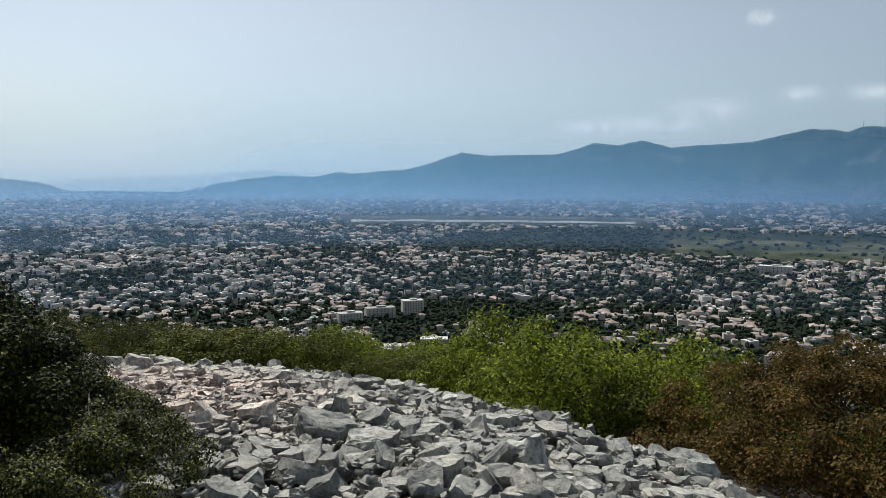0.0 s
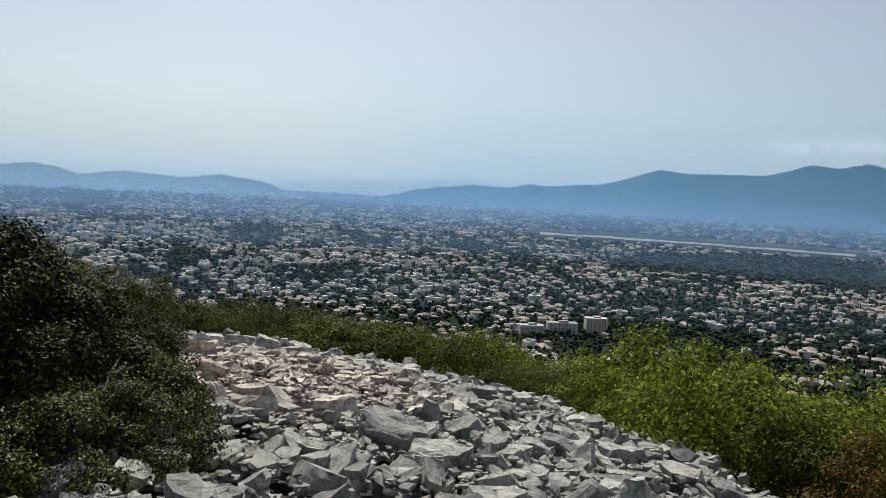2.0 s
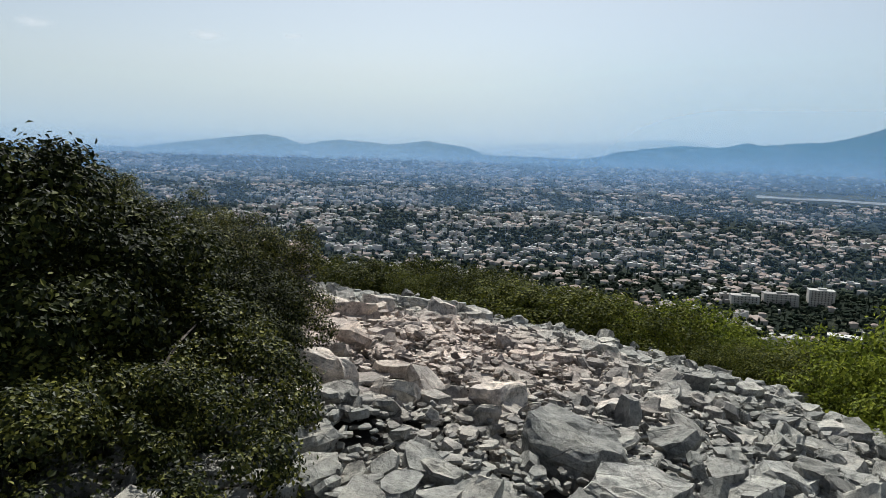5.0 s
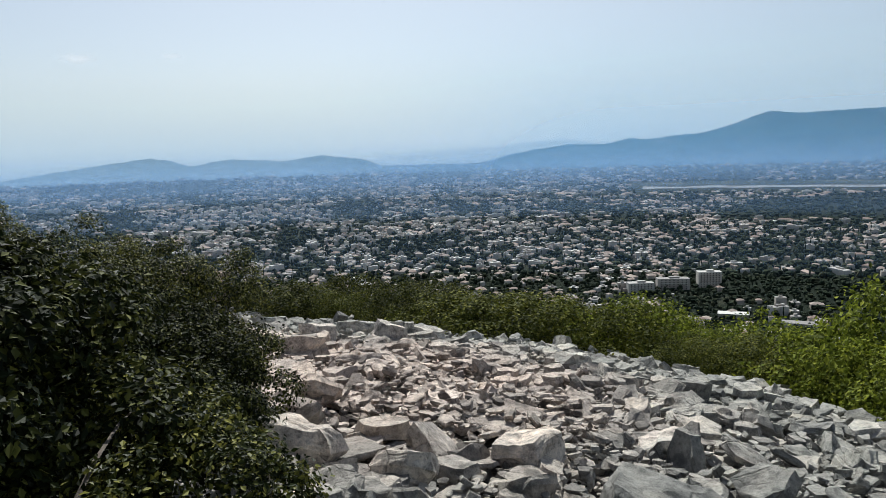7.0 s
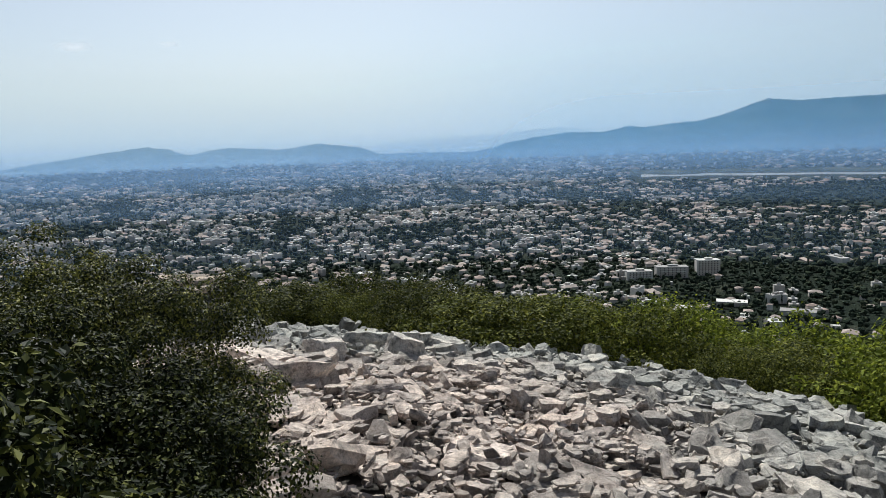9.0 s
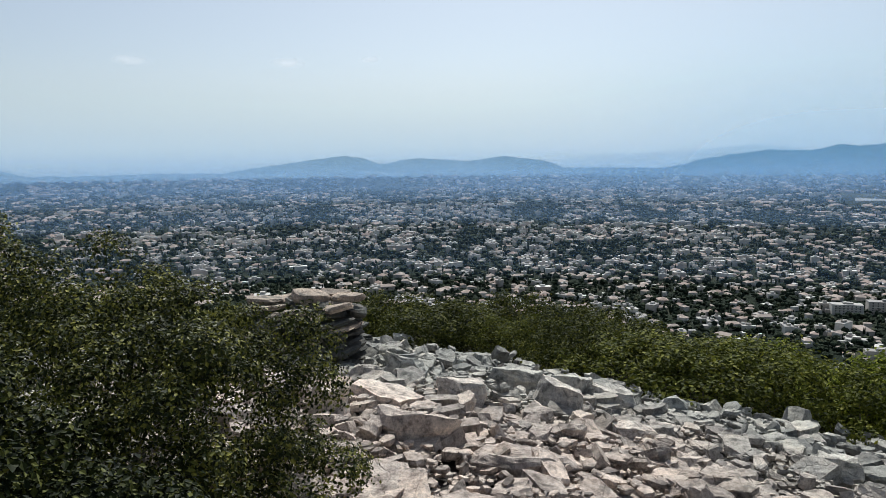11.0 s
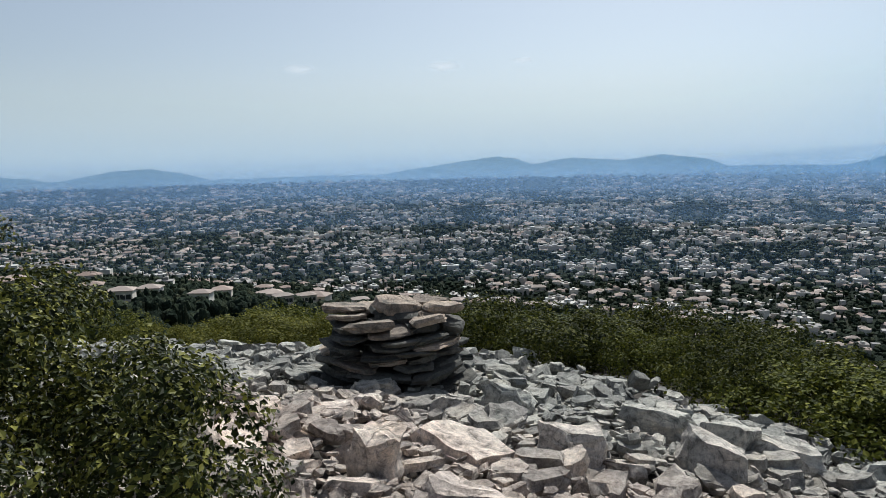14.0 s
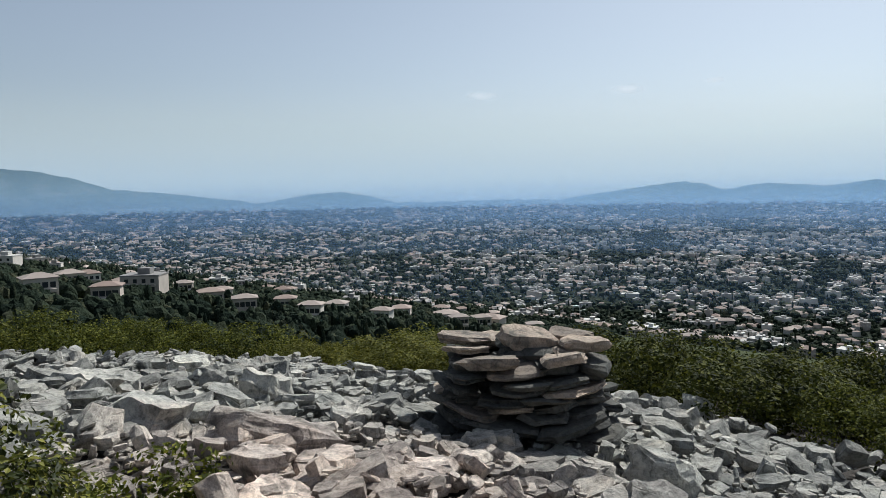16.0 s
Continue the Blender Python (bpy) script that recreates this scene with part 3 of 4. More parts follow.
# ---- bushes ----
def leaf_cloud(rng, lobes, count, size, clump=0.2, ragged=0.16):
    """Folded leaves in many rounded sprays on ellipsoid lobes (x, y, z, rx, ry, rz), with gaps into the dark inside and loose shoots outside."""
    L = np.array(lobes, float)
    area = L[:, 3] * L[:, 4] + L[:, 4] * L[:, 5] + L[:, 3] * L[:, 5]
    ns = max(12, int(4.2 * area.sum() / (math.pi * clump * clump) * 1.25))
    own = L[rng.choice(len(L), ns, p=area / area.sum())]
    out = rng.normal(size=(ns, 3)) + np.array([0, 0, 0.3])
    out /= np.linalg.norm(out, axis=1)[:, None]
    C = own[:, :3] + out * own[:, 3:] * np.clip(rng.normal(0.92, ragged, ns), 0.55, 1.25)[:, None]
    inside = np.min(np.linalg.norm((C[:, None, :] - L[None, :, :3]) / L[None, :, 3:], axis=2), axis=1)
    ok = (inside > 0.68) & (C[:, 2] > -0.1)
    C, out = C[ok], out[ok]
    rad = clump * rng.uniform(0.55, 1.35, len(C))
    pick = rng.choice(len(C), count, p=rad ** 2 / (rad ** 2).sum())
    q = rng.normal(size=(count, 3)) + out[pick] * 0.7 + np.array([0, 0, 0.35])
    q /= np.linalg.norm(q, axis=1)[:, None]
    reach = 1 - 0.55 * rng.uniform(0, 1, count) ** 1.8
    wild = rng.uniform(size=count) < 0.05
    reach = np.where(wild, rng.uniform(1.0, 1.4, count), reach)
    P = C[pick] + q * (rad[pick] * reach)[:, None] * np.array([1, 1, 0.85]) + rng.normal(size=(count, 3)) * size * 0.4
    # leaves deep in the bush that close it off
    deep = rng.uniform(size=count) < 0.12
    core = L[rng.choice(len(L), count, p=area / area.sum())]
    dq = rng.normal(size=(count, 3))
    dq /= np.linalg.norm(dq, axis=1)[:, None]
    P = np.where(deep[:, None], core[:, :3] + dq * core[:, 3:] * rng.uniform(0.45, 0.85, count)[:, None], P)
    nrm = q * 0.8 + rng.normal(size=(count, 3)) * 0.4 + np.array([0, 0, 0.3])
    nrm /= np.linalg.norm(nrm, axis=1)[:, None]
    u = np.cross(nrm, rng.normal(size=(count, 3)))
    u /= np.linalg.norm(u, axis=1)[:, None]
    v = np.cross(nrm, u)
    s = size * rng.uniform(0.6, 1.25, count)[:, None]
    tip, tail = P + u * s * 0.5, P - u * s * 0.5
    le, ri = P + v * s * 0.30 + nrm * s * 0.10, P - v * s * 0.30 + nrm * s * 0.10
    V = np.stack([tail, le, tip, ri], 1).reshape(-1, 3)
    k = np.arange(count) * 4
    F = np.concatenate([np.stack([k, k + 1, k + 2], 1), np.stack([k, k + 2, k + 3], 1)])
    return V, F


def stems_mesh(rng, lobes, foot, count, r0):
    """Crooked tapering stems from the foot out into the lobes."""
    V, F = [], []
    for _ in range(count):
        l = lobes[rng.randint(len(lobes))]
        end = np.array(l[:3]) + rng.normal(size=3) * np.array(l[3:]) * 0.5
        start = np.array(foot) + np.array([rng.normal() * 0.1, rng.normal() * 0.1, 0])
        n = 6
        base = len(V)
        bend = rng.normal(size=3) * 0.12
        for i in range(n):
            s = i / (n - 1)
            p = start * (1 - s) + end * s + bend * math.sin(s * 3.1) + rng.normal(size=3) * 0.02
            rad = r0 * (1 - 0.8 * s)
            for k in range(5):
                V.append((p[0] + rad * math.cos(k * 1.2566), p[1] + rad * math.sin(k * 1.2566), p[2]))
        for i in range(n - 1):
            for k in range(5):
                a, b = base + i * 5 + k, base + i * 5 + (k + 1) % 5
                F.append((a, b, b + 5, a + 5))
    return V, F


def bush(name, label, x, y, lobes, leaves, size, mat, seed, stems=14, group="", clump=0.2, ragged=0.16):
    rg = np.random.RandomState(seed)
    ob = new(name)
    z = float(ground_z(x, y))
    ob.location = (x, y, z)
    tagged(ob, label, "bush", group)
    V, F = leaf_cloud(rg, lobes, leaves, size, clump, ragged)
    keep = V.reshape(-1, 4, 3)[:, :, 2].min(1) > -0.12
    if not keep.all():
        idx = np.nonzero(keep)[0]
        V = V.reshape(-1, 4, 3)[idx].reshape(-1, 3)
        k = np.arange(len(idx)) * 4
        F = np.concatenate([np.stack([k, k + 1, k + 2], 1), np.stack([k, k + 2, k + 3], 1)])
    part("crown", mesh_of("crown", V, F, [mat]), ob)
    if stems > 8:
        for _ in range(stems // 2):
            V, F = stems_mesh(rg, lobes, (0, 0, -0.1), 1, 0.015)
            part("stem", mesh_of("stem", V, F, [M_BARK]), ob)
    else:
        V, F = stems_mesh(rg, lobes, (0, 0, -0.1), stems, 0.012)
        part("stem", mesh_of("stem", V, F, [M_BARK]), ob)
    return ob


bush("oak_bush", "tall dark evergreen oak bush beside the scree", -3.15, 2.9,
     [(0, 0, 0.5, 0.9, 1.0, 0.62), (-0.15, 0.1, 0.82, 0.7, 0.75, 0.48), (-0.7, -0.3, 0.62, 0.8, 0.8, 0.52), (0.25, 0.6, 0.4, 0.7, 0.6, 0.45)], 90000, 0.036, M_OAK_SHADE, 1, 26, clump=0.17)
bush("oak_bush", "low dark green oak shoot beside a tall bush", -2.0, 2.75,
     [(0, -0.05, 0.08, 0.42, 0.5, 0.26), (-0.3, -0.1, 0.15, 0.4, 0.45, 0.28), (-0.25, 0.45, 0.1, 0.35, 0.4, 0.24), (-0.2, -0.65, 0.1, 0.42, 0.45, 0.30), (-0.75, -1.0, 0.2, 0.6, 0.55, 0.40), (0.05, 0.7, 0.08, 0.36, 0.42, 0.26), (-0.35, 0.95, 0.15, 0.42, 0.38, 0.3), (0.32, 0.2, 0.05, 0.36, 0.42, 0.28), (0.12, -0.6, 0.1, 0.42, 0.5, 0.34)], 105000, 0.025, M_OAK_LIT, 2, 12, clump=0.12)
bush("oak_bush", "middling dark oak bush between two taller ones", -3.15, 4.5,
     [(0, 0, 0.25, 0.75, 0.8, 0.42), (-0.4, 0.3, 0.45, 0.65, 0.7, 0.42), (0.25, 0.5, 0.2, 0.45, 0.5, 0.3), (0.36, 0.35, 0.12, 0.48, 0.5, 0.32), (0.4, -0.15, 0.15, 0.45, 0.5, 0.36)], 95000, 0.024, M_OAK_SHADE, 5, 16, clump=0.13)
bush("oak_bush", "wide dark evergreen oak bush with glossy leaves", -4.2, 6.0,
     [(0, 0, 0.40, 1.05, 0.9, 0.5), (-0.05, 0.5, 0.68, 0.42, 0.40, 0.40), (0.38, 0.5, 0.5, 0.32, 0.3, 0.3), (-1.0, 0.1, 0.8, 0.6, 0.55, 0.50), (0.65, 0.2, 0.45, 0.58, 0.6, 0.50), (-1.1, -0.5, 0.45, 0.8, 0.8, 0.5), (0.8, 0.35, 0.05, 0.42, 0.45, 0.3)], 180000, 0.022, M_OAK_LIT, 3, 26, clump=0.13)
bush("rusty_bush", "rusty brown bush with drying leaves at the rock edge", 5.95, 5.2,
     [(0, 0, 0.6, 1.7, 1.6, 0.75), (-1.0, -0.6, 0.35, 0.9, 0.9, 0.5), (0.6, 0.5, 0.95, 1.1, 1.1, 0.6), (-1.3, 0.8, 0.2, 0.8, 0.8, 0.45), (-0.3, -1.0, 0.6, 0.8, 0.7, 0.5)], 60000, 0.055, M_BROWN, 4, 22, "", 0.24, 0.2)
for k, (x, y) in enumerate([(-5.35, 7.75), (-5.75, 7.25), (-5.0, 7.3)]):
    bush("seedling", "small green oak seedling growing between stones", x, y, [(0, 0, 0.12, 0.2, 0.2, 0.16), (0.1, 0.05, 0.08, 0.16, 0.14, 0.1)], 1100, 0.035, M_DULL, 20 + k, 5, "oak seedlings", 0.08)

SHRUB = {}
for tone, mat in (("green", M_GREEN), ("dull green", M_DULL), ("yellow green", M_YELLOW), ("dark green", M_DARK)):
    SHRUB[tone] = []
    for k in range(3):
        rg = np.random.RandomState(60 + k)
        lobes = [(0, 0, 0.45, 0.8, 0.8, 0.5)]
        for _ in range(4):
            th = rg.uniform(0, 6.28)
            lobes.append((0.5 * math.cos(th), 0.5 * math.sin(th), rg.uniform(0.3, 0.75), rg.uniform(0.35, 0.55), rg.uniform(0.35, 0.55), rg.uniform(0.3, 0.45)))
        first = bush("shrub", f"{tone} rounded shrub below the rock edge", 0, 0, lobes, 4300, 0.072, mat, 70 + k, 6, "shrubs below the rocks", 0.24, 0.24)
        SHRUB[tone].append(first)
rng = np.random.RandomState(9)
spots = []
for _ in range(9000):
    x, y = rng.uniform(-24, 14), rng.uniform(3, 24)
    grow = not in_rocks(x, y) and not in_rocks(x, y - 0.35) and not in_rocks(x - 0.35, y)
    hidden = -13.8 < x < -3 and y < 12
    edge = in_rocks(x, y - 5) or in_rocks(x - 4.5, y) or in_rocks(x - 3, y - 4) or in_rocks(x + 5, y) or in_rocks(x + 4, y - 4)
    if grow and edge and not hidden and math.hypot(x - 5.5, y - 5.2) > 2.3 and math.hypot(x + 2.6, y - 4.0) > 2.2 and y > 4 and all(math.hypot(x - a, y - b) > 0.82 for a, b, *_ in spots):
        spots.append((x, y))
    if len(spots) >= 345:
        break
used = {t: 0 for t in SHRUB}
for x, y in spots:
    v = noise.noise(Vector((x * 0.25, y * 0.25, 3))) + rng.normal(0, 0.2)
    tone = "yellow green" if x < -9 and v > -0.2 else ("dark green" if -9 < x < -1.5 and y > 11.5 and v > -0.3 else "green" if x > -3 and v > -0.22 else "dull green")
    s = rng.uniform(0.75, 1.25)
    low = 0.62 if x < -8.5 else 0.76 if x < -3.5 and y > 11 else 0.68 if x < 0 else 0.8 if x < 3 else 0.95
    m4 = pose(x, y, float(ground_z(x, y)), 0, 0, rng.uniform(0, 360)) @ Matrix.Diagonal((s * low ** 0.5, s * low ** 0.5, s * low * rng.uniform(0.85, 1.2), 1))
    k = used[tone]
    used[tone] += 1
    first = SHRUB[tone][k % 3]
    if k < 3:
        first.matrix_basis = m4
    else:
        copy_thing(first, m4)

# ---- distant mountains and haze ----
def polar(az, r, z):
    a = np.radians(az)
    return np.stack([CX + r * np.sin(a), CY + r * np.cos(a), z], -1)


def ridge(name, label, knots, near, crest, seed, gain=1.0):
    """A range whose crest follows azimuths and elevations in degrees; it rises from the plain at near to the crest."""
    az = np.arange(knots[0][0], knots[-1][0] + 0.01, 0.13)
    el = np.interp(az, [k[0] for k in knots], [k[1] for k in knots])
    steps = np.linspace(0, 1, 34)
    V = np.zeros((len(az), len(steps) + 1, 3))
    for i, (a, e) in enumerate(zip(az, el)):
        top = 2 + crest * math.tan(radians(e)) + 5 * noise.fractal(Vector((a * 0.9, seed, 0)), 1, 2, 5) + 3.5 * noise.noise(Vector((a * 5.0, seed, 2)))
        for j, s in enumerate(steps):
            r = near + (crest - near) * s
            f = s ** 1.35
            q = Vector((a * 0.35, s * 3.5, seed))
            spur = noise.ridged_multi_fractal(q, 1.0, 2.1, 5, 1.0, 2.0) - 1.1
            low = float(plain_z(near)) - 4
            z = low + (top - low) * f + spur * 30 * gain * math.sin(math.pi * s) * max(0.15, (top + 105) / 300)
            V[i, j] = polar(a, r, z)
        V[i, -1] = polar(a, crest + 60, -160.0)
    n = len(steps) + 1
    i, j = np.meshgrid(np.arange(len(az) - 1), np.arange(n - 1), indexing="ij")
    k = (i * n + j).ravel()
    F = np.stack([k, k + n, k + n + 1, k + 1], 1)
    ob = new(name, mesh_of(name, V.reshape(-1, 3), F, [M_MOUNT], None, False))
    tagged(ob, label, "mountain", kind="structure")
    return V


def slope_houses(grid, low, high, count, seed):
    """Pale far houses scattered in patches over the lower slopes of a range."""
    rg = np.random.RandomState(seed)
    V, F, I = [], [], []
    while len(F) < count * 5:
        i, j = rg.randint(len(grid)), rg.randint(low, high)
        x, y, z = grid[i, j]
        if noise.noise(Vector((i * 0.03, j * 0.35, seed))) + rg.normal(0, 0.2) < 0.0:
            continue
        l, w, h, b = rg.uniform(10, 34), rg.uniform(8, 14), rg.uniform(4, 8), len(V)
        t = math.atan2(x - CX, y - CY) + rg.normal(0, 0.3)
        c, s = math.cos(t), math.sin(t)
        for zz in (-6, h):
            for px, py in ((-l, -w), (l, -w), (l, w), (-l, w)):
                V.append((x + (px * c + py * s) / 2, y + (py * c - px * s) / 2, z + zz))
        F += [(b + k, b + (k + 1) % 4, b + 4 + (k + 1) % 4, b + 4 + k) for k in range(4)] + [(b + 4, b + 5, b + 6, b + 7)]
        I += [0, 0, 0, 0, 1]
    ob = new("city_buildings", mesh_of("city_buildings", V, F, [M_WALL_FAR, M_FLAT_FAR], I))
    tagged(ob, "pale far houses on the hazy lower slopes", "buildings", kind="stuff")


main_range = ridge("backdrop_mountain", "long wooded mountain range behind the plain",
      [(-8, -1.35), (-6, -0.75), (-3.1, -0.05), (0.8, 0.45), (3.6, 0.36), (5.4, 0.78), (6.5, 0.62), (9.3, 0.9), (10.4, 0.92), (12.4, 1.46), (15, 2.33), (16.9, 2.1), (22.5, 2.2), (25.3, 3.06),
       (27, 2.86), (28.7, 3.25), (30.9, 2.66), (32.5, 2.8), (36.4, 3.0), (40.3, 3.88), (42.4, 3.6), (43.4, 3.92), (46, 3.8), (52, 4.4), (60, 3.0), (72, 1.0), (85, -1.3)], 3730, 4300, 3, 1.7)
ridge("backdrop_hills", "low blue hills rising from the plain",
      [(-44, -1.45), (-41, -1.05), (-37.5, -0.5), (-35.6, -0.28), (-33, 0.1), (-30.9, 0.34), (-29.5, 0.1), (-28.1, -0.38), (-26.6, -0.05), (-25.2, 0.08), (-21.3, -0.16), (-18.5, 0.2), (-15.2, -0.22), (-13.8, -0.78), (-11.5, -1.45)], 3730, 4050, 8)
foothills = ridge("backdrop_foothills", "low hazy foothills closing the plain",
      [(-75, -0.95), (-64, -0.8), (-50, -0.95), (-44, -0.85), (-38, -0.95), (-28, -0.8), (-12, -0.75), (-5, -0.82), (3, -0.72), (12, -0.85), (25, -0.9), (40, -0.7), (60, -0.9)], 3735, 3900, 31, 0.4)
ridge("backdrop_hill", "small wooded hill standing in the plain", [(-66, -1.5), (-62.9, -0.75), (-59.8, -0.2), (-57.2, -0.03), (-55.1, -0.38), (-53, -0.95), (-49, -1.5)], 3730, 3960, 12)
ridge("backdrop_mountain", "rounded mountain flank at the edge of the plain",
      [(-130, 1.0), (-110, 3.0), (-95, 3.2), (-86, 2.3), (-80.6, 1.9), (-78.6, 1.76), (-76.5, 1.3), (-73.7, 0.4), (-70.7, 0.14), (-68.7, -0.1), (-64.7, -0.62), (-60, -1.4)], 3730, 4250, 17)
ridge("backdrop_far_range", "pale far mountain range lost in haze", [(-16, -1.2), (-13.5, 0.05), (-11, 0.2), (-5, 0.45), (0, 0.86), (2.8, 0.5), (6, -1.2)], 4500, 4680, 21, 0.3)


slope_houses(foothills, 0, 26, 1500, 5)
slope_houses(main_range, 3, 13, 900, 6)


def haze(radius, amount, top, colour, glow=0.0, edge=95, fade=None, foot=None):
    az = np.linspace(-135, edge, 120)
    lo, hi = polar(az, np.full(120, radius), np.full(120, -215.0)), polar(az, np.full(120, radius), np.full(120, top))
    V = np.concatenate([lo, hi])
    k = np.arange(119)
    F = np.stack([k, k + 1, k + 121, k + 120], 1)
    ob = new("backdrop_haze", mesh_of("backdrop_haze", V, F, [haze_material("painted haze sheet", amount, colour, top, glow, fade=fade, foot=foot)], None, False))
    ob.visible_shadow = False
    return tagged(ob, "upright sheet tinted as thin blue summer haze over the plain", "haze", kind="structure")


# Upright tinted sheets stand in for distance haze; the last two glow.
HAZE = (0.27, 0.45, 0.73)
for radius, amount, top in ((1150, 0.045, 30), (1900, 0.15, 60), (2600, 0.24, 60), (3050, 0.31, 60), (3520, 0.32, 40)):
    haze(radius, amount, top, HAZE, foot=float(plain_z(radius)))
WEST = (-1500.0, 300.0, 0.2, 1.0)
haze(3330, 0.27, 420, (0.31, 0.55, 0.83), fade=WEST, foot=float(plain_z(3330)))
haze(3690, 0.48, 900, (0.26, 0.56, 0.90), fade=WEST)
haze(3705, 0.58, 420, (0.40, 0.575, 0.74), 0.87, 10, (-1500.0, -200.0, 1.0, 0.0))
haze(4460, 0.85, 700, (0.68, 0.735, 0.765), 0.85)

# ---- the plain: airfield, fields ----
def patch(name, label, az0, az1, r0, r1, mat, lift, wobble=0.03, seed=0):
    """A flat field on the plain between two azimuths and two distances, with an uneven edge."""
    pts = []
    n = 24
    for i in range(n):
        a = az0 + (az1 - az0) * i / (n - 1)
        pts.append((a, r0 * (1 + wobble * noise.noise(Vector((a * 0.4, seed, 0))))))
    for i in range(n):
        a = az1 + (az0 - az1) * i / (n - 1)
        pts.append((a, r1 * (1 + wobble * noise.noise(Vector((a * 0.4, seed, 5))))))
    V = [tuple(polar(a, away(r), float(plain_z(away(r))) + lift)) for a, r in pts]
    ob = new(name, mesh_of(name, V, [tuple(range(len(V)))], [mat]))
    return tagged(ob, label, "field", kind="structure")


patch("airfield", "pale concrete airfield strip across the plain", 6.3, 28.5, 1950, 2045, M_RUNWAY, 1.2, 0.02, 2)
patch("dry_fields", "olive dry fields between dark woods", 31, 48, 1060, 1480, M_FIELD, 0.8, 0.12, 5)
patch("dry_fields", "olive dry meadow beside the airfield", 4, 40, 2150, 2260, M_FIELD, 0.8, 0.03, 9)

# ---- the city ----
def wood(az, r):
    """How wooded the plain is at a place, from 0 (built up) to 1 (only trees)."""
    return noise.fractal(Vector((az * 0.16, math.log(r) * 5.0, 2)), 1, 2, 4) * 0.75 + 0.5 + 0.30 * noise.noise(Vector((az * 0.8, math.log(r) * 26.0, 5)))


def special(az, r):
    r = 105.0 * r / 200.0 if r < 1000 else 105.0 / (227.14 / r - 0.02714)
    if 5.5 < az < 29.5 and 1780 < r < 2280:
        return True
    if az > 18 + 6 * math.sin(r * 0.004) and 1110 < r < 1700:
        return True
    if 12.5 < az < 21.5 and 520 < r < 640:
        return True
    return False


def house_boxes(rng, S):
    """Joined houses: boxes with hipped or flat roofs. S: az, r, length, width, height, hipped."""
    V, F, I = [], [], []
    for az, r, l, w, h, hip in S:
        x, y, _ = polar(az, r, 0.0)
        z = float(ground_z(x, y)) - 0.5
        t = rng.uniform(0, 3.14) if rng.uniform() < 0.75 else radians(-az + 12)
        c, s = math.cos(t), math.sin(t)
        b = len(V)
        for zz in (0, h):
            for px, py in ((-l, -w), (l, -w), (l, w), (-l, w)):
                V.append((x + (px * c - py * s) / 2, y + (px * s + py * c) / 2, z + zz))
        for k in range(4):
            F.append((b + k, b + (k + 1) % 4, b + 4 + (k + 1) % 4, b + 4 + k))
            I.append(0)
        d = len(V)
        if hip:
            e = 1.07
            for px, py in ((-l, -w), (l, -w), (l, w), (-l, w)):
                V.append((x + (px * c - py * s) / 2 * e, y + (px * s + py * c) / 2 * e, z + h))
            q = max(l - w, 0.5) / 2
            V.append((x - q * c, y - q * s, z + h + w * 0.24))
            V.append((x + q * c, y + q * s, z + h + w * 0.24))
            F += [(d, d + 1, d + 5, d + 4), (d + 1, d + 2, d + 5), (d + 2, d + 3, d + 4, d + 5), (d + 3, d, d + 4)]
            I += [1, 1, 1, 1]
        else:
            for px, py in ((-l, -w), (l, -w), (l, w), (-l, w)):
                V.append((x + (px * c - py * s) / 2, y + (px * s + py * c) / 2, z + h))
            F.append((d, d + 1, d + 2, d + 3))
            I.append(2)
            if l > 9:
                d = len(V)
                for zz in (0, 2.4):
                    for px, py in ((-l * .2, -w * .2), (l * .15, -w * .2), (l * .15, w * .15), (-l * .2, w * .15)):
                        V.append((x + (px * c - py * s), y + (px * s + py * c), z + h + zz - 0.05))
                for k in range(4):
                    F.append((d + k, d + (k + 1) % 4, d + 4 + (k + 1) % 4, d + 4 + k))
                    I.append(0)
                F.append((d + 4, d + 5, d + 6, d + 7))
                I.append(2)
    return V, F, I


